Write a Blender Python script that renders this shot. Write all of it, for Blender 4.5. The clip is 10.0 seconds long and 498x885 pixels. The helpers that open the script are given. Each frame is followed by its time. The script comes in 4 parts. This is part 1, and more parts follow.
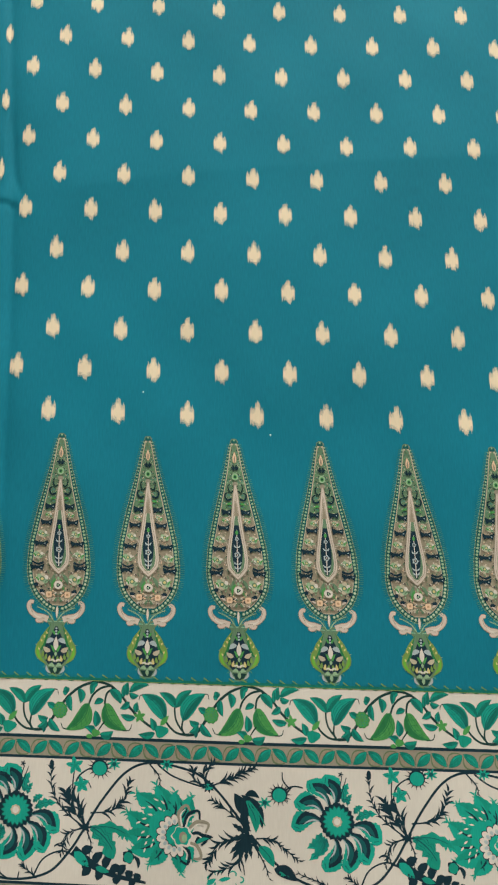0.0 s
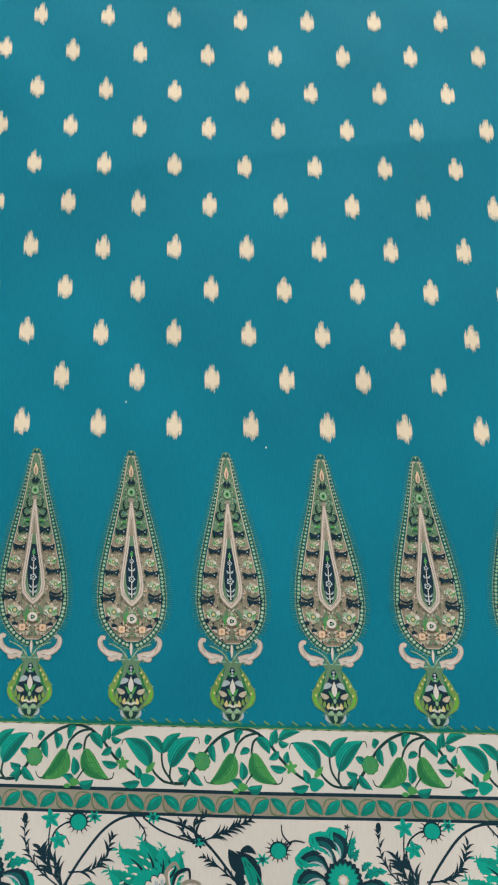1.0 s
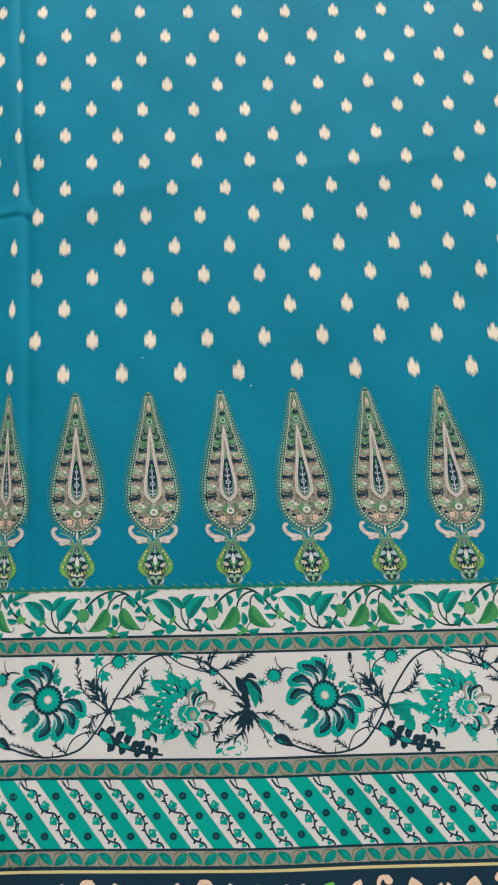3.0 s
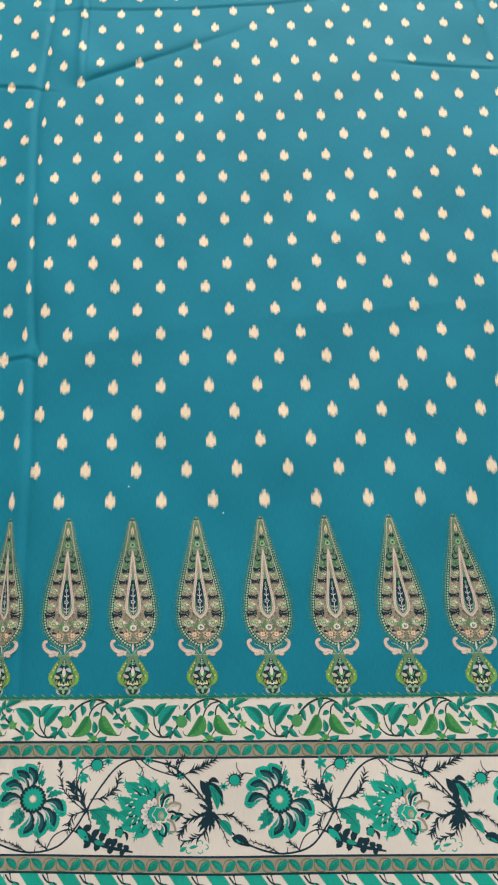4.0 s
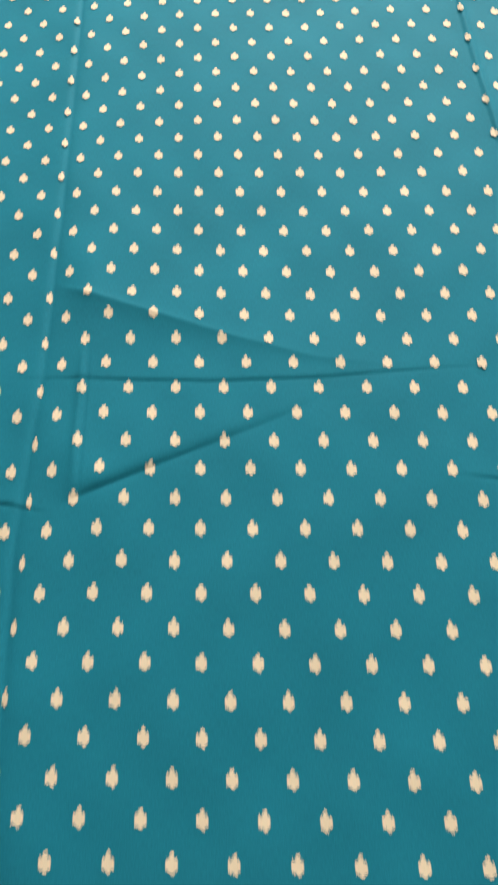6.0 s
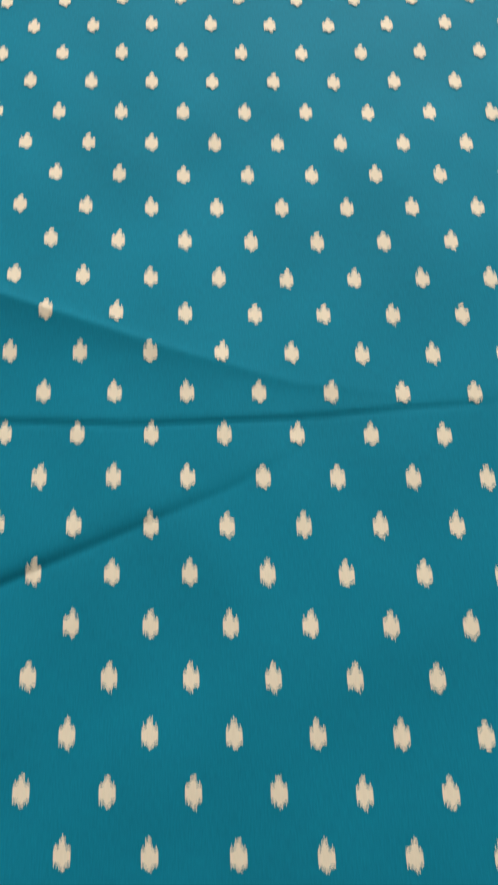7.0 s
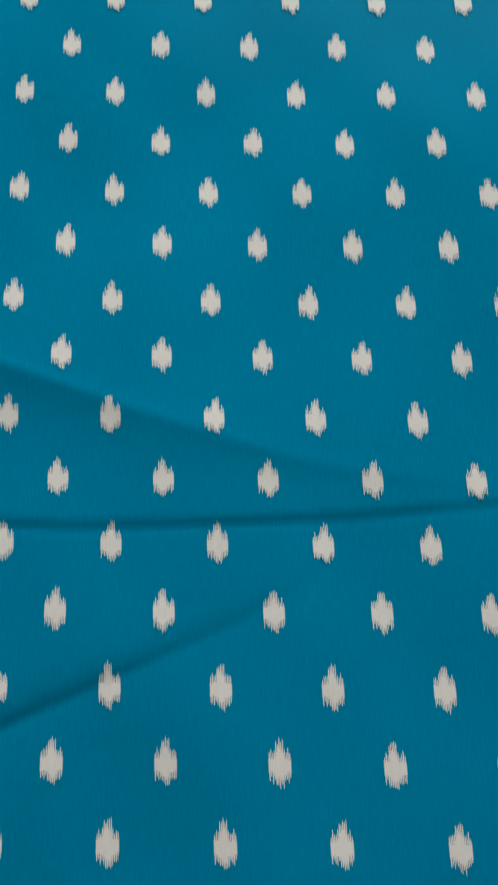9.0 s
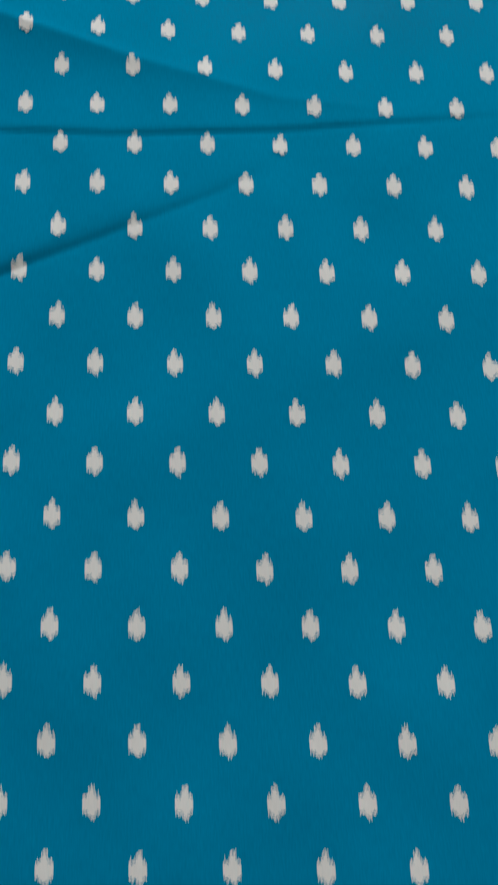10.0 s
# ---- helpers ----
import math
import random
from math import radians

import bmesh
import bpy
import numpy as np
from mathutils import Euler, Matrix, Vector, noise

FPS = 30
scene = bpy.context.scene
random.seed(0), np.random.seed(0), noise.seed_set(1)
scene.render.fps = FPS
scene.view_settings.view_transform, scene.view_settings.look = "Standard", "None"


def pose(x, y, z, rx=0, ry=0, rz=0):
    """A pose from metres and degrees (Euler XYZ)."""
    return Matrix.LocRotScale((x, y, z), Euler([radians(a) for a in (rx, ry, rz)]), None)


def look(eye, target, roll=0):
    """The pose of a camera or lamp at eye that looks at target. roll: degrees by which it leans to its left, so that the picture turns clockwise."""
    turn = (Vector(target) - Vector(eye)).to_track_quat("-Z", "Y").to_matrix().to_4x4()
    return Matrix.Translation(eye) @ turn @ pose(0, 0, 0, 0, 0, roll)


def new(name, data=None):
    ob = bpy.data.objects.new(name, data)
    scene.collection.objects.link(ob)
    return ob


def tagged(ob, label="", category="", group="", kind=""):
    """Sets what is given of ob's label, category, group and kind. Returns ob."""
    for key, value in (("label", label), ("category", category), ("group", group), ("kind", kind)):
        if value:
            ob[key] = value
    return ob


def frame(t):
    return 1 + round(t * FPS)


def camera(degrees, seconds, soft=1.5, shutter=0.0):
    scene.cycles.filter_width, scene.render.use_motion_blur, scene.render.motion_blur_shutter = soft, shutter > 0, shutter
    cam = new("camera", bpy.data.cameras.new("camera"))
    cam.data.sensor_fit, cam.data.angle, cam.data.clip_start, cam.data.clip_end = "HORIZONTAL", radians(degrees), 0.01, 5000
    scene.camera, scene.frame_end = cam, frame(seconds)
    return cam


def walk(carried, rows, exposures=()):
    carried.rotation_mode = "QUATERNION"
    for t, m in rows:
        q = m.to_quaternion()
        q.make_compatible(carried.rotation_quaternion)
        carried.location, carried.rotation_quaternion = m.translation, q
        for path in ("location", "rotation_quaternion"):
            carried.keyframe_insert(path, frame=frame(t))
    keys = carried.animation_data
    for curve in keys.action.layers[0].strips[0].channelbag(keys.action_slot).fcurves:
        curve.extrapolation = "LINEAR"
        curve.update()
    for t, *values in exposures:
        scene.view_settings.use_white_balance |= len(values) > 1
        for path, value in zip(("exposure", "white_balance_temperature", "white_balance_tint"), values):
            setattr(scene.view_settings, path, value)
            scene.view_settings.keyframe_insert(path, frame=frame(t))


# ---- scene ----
cam = camera(32.59, 10.0, soft=2.2)
PATH = [
    (0.00, pose(-0.0105, -0.1785, 0.5883, 15.12, -0.22, -0.87)),
    (0.50, pose(-0.0037, -0.1788, 0.5879, 15.18, -0.15, -1.10)),
    (1.00, pose(-0.0002, -0.1558, 0.5360, 15.16, 0.48, -1.32)),
    (1.50, pose(0.0007, -0.1369, 0.5105, 15.49, 0.75, -1.51)),
    (2.00, pose(-0.0090, -0.1928, 0.5626, 16.63, 0.52, -1.60)),
    (2.50, pose(-0.0318, -0.2536, 0.6170, 18.84, 0.06, -3.18)),
    (2.70, pose(-0.0295, -0.2945, 0.6350, 20.00, 0.10, -3.55)),
    (2.80, pose(-0.0172, -0.2997, 0.6401, 20.09, 1.17, -3.84)),
    (3.00, pose(-0.0115, -0.3252, 0.6584, 21.53, 0.19, -4.00)),
    (3.20, pose(0.0134, -0.3601, 0.6664, 22.35, 0.37, -3.79)),
    (3.48, pose(0.0277, -0.3769, 0.6943, 23.75, 0.65, -3.78)),
    (3.75, pose(0.0358, -0.3560, 0.7319, 25.17, 1.11, -3.40)),
    (4.03, pose(0.0389, -0.3156, 0.7685, 26.57, 1.53, -2.86)),
    (4.30, pose(0.0382, -0.2740, 0.7934, 27.92, 1.67, -2.36)),
    (4.50, pose(0.0407, -0.2433, 0.8031, 29.10, 1.90, -2.06)),
    (5.00, pose(0.0328, -0.1824, 0.8326, 31.25, 1.53, -1.34)),
    (5.20, pose(0.0358, -0.1519, 0.8333, 31.74, 1.91, -1.32)),
    (5.48, pose(0.0313, -0.0674, 0.8280, 32.01, 1.74, -1.28)),
    (5.75, pose(0.0251, 0.0777, 0.7951, 31.06, 1.34, -1.58)),
    (6.02, pose(0.0224, 0.2283, 0.7446, 29.36, 0.91, -1.97)),
    (6.30, pose(0.0285, 0.3294, 0.6863, 27.39, 0.63, -2.20)),
    (6.50, pose(0.0345, 0.3870, 0.6282, 25.58, 0.04, -2.13)),
    (7.00, pose(0.0599, 0.4772, 0.5363, 22.42, 0.26, -2.38)),
    (7.50, pose(0.0620, 0.5233, 0.4600, 20.47, -0.34, -2.58)),
    (8.00, pose(0.0627, 0.5529, 0.4324, 18.79, -0.43, -2.61)),
    (8.50, pose(0.0678, 0.6030, 0.3965, 17.78, -0.00, -2.50)),
    (9.00, pose(0.0601, 0.6356, 0.3975, 16.67, -0.33, -2.06)),
    (9.30, pose(0.0608, 0.5601, 0.4500, 17.25, -0.12, -1.79)),
    (9.50, pose(0.0501, 0.4845, 0.5008, 17.20, -0.92, -1.93)),
    (9.80, pose(0.0418, 0.3816, 0.4894, 17.40, -2.30, -2.29)),
    (10.00, pose(0.0525, 0.3384, 0.5004, 16.97, -1.16, -2.49)),
]
EXPOSURES = [
    (0.0, -0.31, 7300, 5), (0.8, -0.18, 6800, 7), (1.6, -0.20, 6550, 7), (2.5, -0.20, 6250, 8), (3.2, -0.10, 6350, 9), (4.4, -0.09, 7300, 10),
    (5.2, -0.24, 7450, 10), (6.4, -0.46, 7400, 9), (7.0, -0.64, 6700, 8), (7.5, -0.84, 6200, 8), (8.3, -1.04, 5700, 8), (9.0, -1.05, 5350, 8), (10.0, -0.93, 5150, 8),
]
walk(cam, PATH, EXPOSURES)

# ---- light: daylight from an assumed, unseen window beyond the far end of the cloth ----
world = bpy.data.worlds.new("sky")
scene.world = world
world.use_nodes = True
wn = world.node_tree.nodes
sky = wn.new("ShaderNodeTexSky")
sky.sky_type = "NISHITA"
sky.sun_disc = False
sky.sun_elevation, sky.sun_rotation = radians(40), radians(160)
wn["Background"].inputs["Strength"].default_value = 0.1
world.node_tree.links.new(sky.outputs["Color"], wn["Background"].inputs["Color"])

# area lamp added for the far light that the creases' shading points to
lamp = bpy.data.lights.new("assumed_far_daylight", "AREA")
lamp.shape, lamp.size, lamp.size_y = "RECTANGLE", 2.3, 1.4
lamp.energy, lamp.color = 350.0, (1.0, 0.97, 0.93)
far_light = new("assumed_far_daylight", lamp)
far_light.matrix_world = look((0.85, 4.15, 1.85), (0.05, 0.4, 0.0))


# ---- materials ----
def nodes_of(m):
    m.use_nodes = True
    return m.node_tree.nodes, m.node_tree.links, m.node_tree.nodes["Principled BSDF"]


def woven(name, colour, vary=0.12, rough=0.72, gloss=0.11, fade=None):
    """Printed cotton: dye that varies a little, thread by thread and in soft patches, with a fine plain weave."""
    m = bpy.data.materials.new(name)
    n, l, b = nodes_of(m)
    co = n.new("ShaderNodeTexCoord")
    big = n.new("ShaderNodeTexNoise")
    big.inputs["Scale"].default_value, big.inputs["Detail"].default_value = 9.0, 3.0
    l.new(co.outputs["Object"], big.inputs["Vector"])
    stretch = n.new("ShaderNodeMapping")
    stretch.inputs["Scale"].default_value = (1100.0, 130.0, 1.0)
    l.new(co.outputs["Object"], stretch.inputs["Vector"])
    thread = n.new("ShaderNodeTexNoise")
    thread.inputs["Scale"].default_value, thread.inputs["Detail"].default_value = 1.0, 2.0
    l.new(stretch.outputs["Vector"], thread.inputs["Vector"])
    add = n.new("ShaderNodeMath")
    add.operation = "ADD"
    l.new(big.outputs["Fac"], add.inputs[0])
    l.new(thread.outputs["Fac"], add.inputs[1])
    span = n.new("ShaderNodeMapRange")
    span.inputs["From Min"].default_value, span.inputs["From Max"].default_value = 0.6, 1.4
    span.inputs["To Min"].default_value, span.inputs["To Max"].default_value = 1 - vary, 1 + vary
    l.new(add.outputs[0], span.inputs["Value"])
    mul = n.new("ShaderNodeVectorMath")
    mul.operation = "SCALE"
    mul.inputs[0].default_value = colour
    l.new(span.outputs["Result"], mul.inputs["Scale"])
    l.new(mul.outputs["Vector"], b.inputs["Base Color"])
    b.inputs["Roughness"].default_value = rough
    b.inputs["Specular IOR Level"].default_value = gloss
    b.inputs["Sheen Weight"].default_value = 0.006
    b.inputs["Sheen Roughness"].default_value = 0.5
    bump = n.new("ShaderNodeBump")
    bump.inputs["Strength"].default_value, bump.inputs["Distance"].default_value = 0.25, 0.0002
    l.new(thread.outputs["Fac"], bump.inputs["Height"])
    l.new(bump.outputs["Normal"], b.inputs["Normal"])
    return m


def plain(name, colour, rough=0.8, bumpy=0.002):
    m = bpy.data.materials.new(name)
    n, l, b = nodes_of(m)
    co = n.new("ShaderNodeTexCoord")
    tex = n.new("ShaderNodeTexNoise")
    tex.inputs["Scale"].default_value, tex.inputs["Detail"].default_value = 6.0, 5.0
    l.new(co.outputs["Object"], tex.inputs["Vector"])
    span = n.new("ShaderNodeMapRange")
    span.inputs["To Min"].default_value, span.inputs["To Max"].default_value = 0.9, 1.1
    l.new(tex.outputs["Fac"], span.inputs["Value"])
    mul = n.new("ShaderNodeVectorMath")
    mul.operation = "SCALE"
    mul.inputs[0].default_value = colour
    l.new(span.outputs["Result"], mul.inputs["Scale"])
    l.new(mul.outputs["Vector"], b.inputs["Base Color"])
    b.inputs["Roughness"].default_value = rough
    bump = n.new("ShaderNodeBump")
    bump.inputs["Strength"].default_value, bump.inputs["Distance"].default_value = 0.2, bumpy
    l.new(tex.outputs["Fac"], bump.inputs["Height"])
    l.new(bump.outputs["Normal"], b.inputs["Normal"])
    return m


MAT = {
    "ground": woven("teal_cotton", (0.002, 0.174, 0.268), 0.13, gloss=0.085),
    "cream": woven("cream_print", (0.72, 0.63, 0.50), 0.06),
    "fade": woven("half_dyed_print", (0.20, 0.40, 0.41), 0.12),
    "paper": woven("border_cream_print", (0.62, 0.595, 0.58), 0.06),
    "navy": woven("navy_print", (0.007, 0.030, 0.048), 0.25),
    "ink": woven("dark_green_ink_print", (0.010, 0.045, 0.045), 0.25),
    "jade": woven("jade_print", (0.003, 0.320, 0.262), 0.14),
    "sea": woven("sea_green_print", (0.003, 0.260, 0.205), 0.18),
    "deep": woven("deep_teal_print", (0.006, 0.095, 0.105), 0.2),
    "leaf": woven("leaf_green_print", (0.065, 0.300, 0.09), 0.2),
    "lime": woven("lime_green_print", (0.17, 0.30, 0.085), 0.25),
    "pine": woven("pine_green_print", (0.004, 0.150, 0.128), 0.2),
    "fern": woven("fern_green_print", (0.020, 0.175, 0.070), 0.2),
    "mint": woven("pale_mint_print", (0.27, 0.43, 0.29), 0.2),
    "taupe": woven("taupe_print", (0.27, 0.255, 0.215), 0.10),
    "olive": woven("olive_print", (0.12, 0.17, 0.10), 0.25),
    "sand": woven("sand_print", (0.46, 0.42, 0.34), 0.2),
    "haze": woven("grey_green_print", (0.050, 0.255, 0.240), 0.2),
    "pink": woven("pale_pink_print", (0.55, 0.49, 0.46), 0.10),
    "umber": woven("brown_olive_print", (0.27, 0.24, 0.19), 0.25),
    "moss": woven("moss_print", (0.12, 0.22, 0.145), 0.25),
    "rust": woven("rust_print", (0.46, 0.29, 0.19), 0.2),
    "mist": woven("pale_blue_grey_print", (0.36, 0.44, 0.50), 0.15),
    "night": woven("midnight_blue_print", (0.008, 0.030, 0.052), 0.2),
    "apple": woven("apple_green_print", (0.14, 0.42, 0.06), 0.15),
    "straw": woven("straw_yellow_print", (0.60, 0.52, 0.25), 0.08),
    "blush": woven("blush_beige_print", (0.72, 0.52, 0.38), 0.10),
    "lint": woven("white_lint", (0.85, 0.85, 0.82), 0.03),
    "wall": plain("grey_wall_paint", (0.46, 0.455, 0.44)),
    "floor": plain("grey_floor", (0.42, 0.40, 0.37), 0.5),
    "frame": plain("white_window_paint", (0.8, 0.8, 0.78), 0.4),
}
MILLI = 0.001


# ---- the room that closes the place ----
def box(bm, lo, hi):
    made = bmesh.ops.create_cube(bm, size=1.0)["verts"]
    for v in made:
        v.co = Vector([lo[k] + (v.co[k] + 0.5) * (hi[k] - lo[k]) for k in range(3)])


def mesh_of(name, bm, material):
    me = bpy.data.meshes.new(name)
    bm.to_mesh(me)
    bm.free()
    me.materials.append(material)
    return me


def part(name, bm, material, parent, label=""):
    ob = new(name, mesh_of(name, bm, material))
    ob.parent = parent
    return tagged(ob, label)


def slab(name, boxes, material, label, category):
    bm = bmesh.new()
    for lo, hi in boxes:
        box(bm, lo, hi)
    return tagged(new(name, mesh_of(name, bm, material)), label, category, kind="structure")


X0, X1, Y0, Y1, TOP, LOW = -2.4, 2.4, -2.4, 4.4, 2.8, -0.0044
slab("floor", [((X0 - 0.15, Y0 - 0.15, LOW - 0.15), (X1 + 0.15, Y1 + 0.15, LOW))], MAT["floor"], "plain grey floor under the spread cloth", "floor")
slab("ceiling", [((X0 - 0.15, Y0 - 0.15, TOP), (X1 + 0.15, Y1 + 0.15, TOP + 0.15))], MAT["wall"], "plain pale grey painted ceiling", "ceiling")
slab("wall_west", [((X0 - 0.15, Y0, LOW), (X0, Y1, TOP))], MAT["wall"], "plain pale grey painted wall", "wall")
slab("wall_east", [((X1, Y0, LOW), (X1 + 0.15, Y1, TOP))], MAT["wall"], "plain pale grey painted wall", "wall")
slab("wall_south", [((X0 - 0.15, Y0 - 0.15, LOW), (X1 + 0.15, Y0, TOP))], MAT["wall"], "plain pale grey painted wall", "wall")
# window opening and frame are unseen, added to house the far lamp
WX0, WX1, WZ0, WZ1 = -0.35, 2.05, 1.1, 2.55
slab("wall_north", [
    ((X0 - 0.15, Y1, LOW), (WX0, Y1 + 0.15, TOP)),
    ((WX1, Y1, LOW), (X1 + 0.15, Y1 + 0.15, TOP)),
    ((WX0, Y1, LOW), (WX1, Y1 + 0.15, WZ0)),
    ((WX0, Y1, WZ1), (WX1, Y1 + 0.15, TOP)),
], MAT["wall"], "plain pale grey wall with one wide opening added for the far light", "wall")
slab("assumed_window", [
    ((WX0, Y1 + 0.04, WZ0), (WX0 + 0.05, Y1 + 0.1, WZ1)), ((WX1 - 0.05, Y1 + 0.04, WZ0), (WX1, Y1 + 0.1, WZ1)),
    ((WX0 + 0.05, Y1 + 0.04, WZ0), (WX1 - 0.05, Y1 + 0.1, WZ0 + 0.05)), ((WX0 + 0.05, Y1 + 0.04, WZ1 - 0.05), (WX1 - 0.05, Y1 + 0.1, WZ1)),
], MAT["frame"], "assumed white window frame, out of view, open to the sky", "window")

# ---- the cloth: its lie, folds and creases ----
SKEW = -0.0467          # the printed rows run slightly askew to the cloth's length
CX0, CX1, CY0, CY1 = -0.56, 0.63, -0.57, 1.78
STEP = 0.0024


def along(line, x, y):
    """Signed distance from a polyline, positive on its left, and how far along it (0 to 1) the nearest place lies."""
    best = np.full(x.shape, 1e9)
    side = np.zeros(x.shape)
    where = np.zeros(x.shape)
    total = sum(math.dist(a, b) for a, b in zip(line, line[1:]))
    run = 0.0
    for a, b in zip(line, line[1:]):
        ax, ay, bx, by = *a, *b
        dx, dy = bx - ax, by - ay
        length = math.hypot(dx, dy)
        k = np.clip(((x - ax) * dx + (y - ay) * dy) / length ** 2, 0, 1)
        dist = np.hypot(x - ax - k * dx, y - ay - k * dy)
        sign = np.sign(dx * (y - ay) - dy * (x - ax))
        near = dist < best
        best = np.where(near, dist, best)
        side = np.where(near, sign, side)
        where = np.where(near, (run + k * length) / total, where)
        run += length
    return best * side, where


def smooth(a, b, x):
    k = np.clip((x - a) / (b - a), 0, 1)
    return k * k * (3 - 2 * k)


def ends(where, a=0.12, b=0.12):
    return smooth(0.0, a, where) * (1 - smooth(1 - b, 1.0, where))


# lines in millimetres across and along the print
CREASE_A = [(-185, 842), (-75, 803), (20, 770), (100, 746), (170, 738), (260, 745), (370, 745)]
CREASE_B = [(-260, 716), (-150, 717), (-20, 714), (60, 717), (122, 721), (180, 727), (300, 737)]
CREASE_C = [(-170, 566), (-100, 600), (-48, 624), (22, 655), (60, 672), (110, 700)]
FOLD_L = [(-178, -420), (-178, -180), (-182, 45), (-187, 180), (-197, 350), (-203, 523), (-192, 716), (-191, 830), (-189, 960), (-190, 1260), (-195, 1750)]
FOLD_S = [(-148, 560), (-148, 650), (-147, 720), (-148, 775)]
FOLD_R = [(335, 1700), (344, 1243), (352, 1043), (357, 909), (366, 771), (380, 540)]
CREASE_D = [(220, 606), (335, 592), (420, 585)]
CREASE_E = [(-330, 589), (-224, 569), (-165, 559)]
KNOT = [(-222, 161), (-191, 166), (-176, 158)]
KNOT_UP = [(-176, 160), (-186, 190), (-190, 240)]
SWELL = [(-185, 172), (-60, 196), (80, 212), (240, 225), (400, 238)]


def lie(u, v):
    """Height of the cloth in millimetres at a place of the print."""
    z = 1.1 * np.sin(u / 61 + 1.3 * np.sin(v / 140)) * np.sin(v / 83 + 0.6) + 0.8 * np.sin(u / 118 - v / 97 + 1.0) + 0.28 * np.sin(u / 15 + v / 33 + 1.5 * np.sin(v / 51)) + 0.28 * np.sin(u / 34 - v / 19 + 2.0)
    # a tent fold: it rises from one crease to the ridge at the other and falls off slowly beyond
    ridge = np.interp(u, [p[0] for p in CREASE_A], [p[1] for p in CREASE_A])
    foot = np.interp(u, [p[0] for p in CREASE_B], [p[1] for p in CREASE_B])
    broad = np.maximum(ridge - foot, 1.0)
    high = 0.092 * np.clip(broad - 10, 0, 200) * smooth(-190, -140, u)
    k = np.clip((v - foot) / broad, 0, 1)
    past = np.maximum(v - ridge, 0)
    z = z + high * np.where(v > ridge, (1 - 0.10 * (1 - np.exp(-past / 4))) * np.exp(-past / 75), 0.42 * k + 0.58 * k ** 4)
    s, w = along(CREASE_B, u, v)
    p = np.maximum(s, 0)
    z = z + 1.4 * ends(w, 0.3, 0.35) * (1 - np.exp(-p / 1.9)) * np.exp(-p / 30) - 0.35 * ends(w, 0.3, 0.2) * np.exp(-(s / 2.0) ** 2)
    s, w = along(CREASE_C, u, v)
    p, q = np.maximum(s, 0), np.maximum(-s, 0)
    fall = (1 - w) ** 0.9 * smooth(0, 0.18, w)
    z = z + fall * (8.0 * (1 - np.exp(-p / 7.0)) * np.exp(-p / 42) + 2.2 * (1 - np.exp(-q / 9)) * np.exp(-q / 45))
    s, w = along(FOLD_L, u, v)
    calm = 0.45 + 0.55 * smooth(-190, -120, v)
    p, q = np.maximum(s, 0), np.maximum(-s, 0)
    z = z + calm * ((4.8 + np.sin(v / 60)) * (1 - np.exp(-p / 4)) * np.exp(-p / 26) + 4.2 * (1 - np.exp(-q / 9)) * np.exp(-q / 55))
    s, w = along(FOLD_S, u, v)
    z = z + ends(w, 0.4, 0.3) * (5.0 * np.exp(-np.sqrt((s - 3) ** 2 + 2) / 4) - 2.0 * np.exp(-((s + 2) / 2) ** 2))
    s, w = along(FOLD_R, u, v)
    z = z + ends(w, 0.05, 0.3) * (7.0 * np.exp(-np.sqrt((s - 5) ** 2 + 3) / 6) - 1.2 * np.exp(-(s / 3) ** 2))
    for line, tall, wide in ((CREASE_D, 1.3, 8), (CREASE_E, 1.5, 8), (KNOT, 1.7, 5), (KNOT_UP, 2.2, 5)):
        s, w = along(line, u, v)
        p = np.maximum(s, 0)
        z = z + tall * ends(w, 0.3, 0.3) * ((1 - np.exp(-p / 3)) * np.exp(-p / wide) * 1.6 - 0.5 * np.exp(-(s / 2.5) ** 2))
    s, w = along(SWELL, u, v)
    z = z + 1.0 * ends(w, 0.1, 0.2) * np.where(s > 0, np.exp(-np.maximum(s, 0) / 45), np.exp(np.minimum(s, 0) / 20))
    return np.maximum(z, -3.6)


# how far each printed row strays from even spacing, in millimetres
STRAY = [-0.1, 1.4, 0.4, 1.9, 0.0, 3.3, 1.3, 0.7, -0.6, 0.2, -1.1, -0.6, -1.6, -0.4, -1.6, 0.0, -0.3, 0.7, 0.7, 1.4, 1.1,
         3.0, 1.9, 1.4, -0.1, 1.0, -1.0, 0.7, -0.3, -1.0, -1.9, -2.2, -2.5, -3.0, -3.6, -4.3, -4.9, -5.2, -5.4, -5.6, -5.8]
ROW, HALF = 32.07, 25.0


def beyond(v):
    """Where the fold at the other side runs."""
    return np.interp(v, [p[1] for p in FOLD_R[::-1]], [p[0] for p in FOLD_R[::-1]])


def gather(u, v):
    """Where a place of the print comes to lie across the cloth: the fold at the side takes some of it up."""
    taken = np.interp(v, [-400, 550, 700, 1000, 1200, 1500], [8.5, 8.5, 6.5, 5.0, 3.5, 3.0])
    side = 4.2 * (1 - smooth(-215, -120, u)) * smooth(380, 560, v) - 2.0 * smooth(1120, 1220, v) * smooth(100, 200, u)
    return u + taken * (1 - smooth(-213, -186, u)) + 0.7 * (v < -12) - 4.0 * smooth(-4, 14, u - beyond(v)) + side


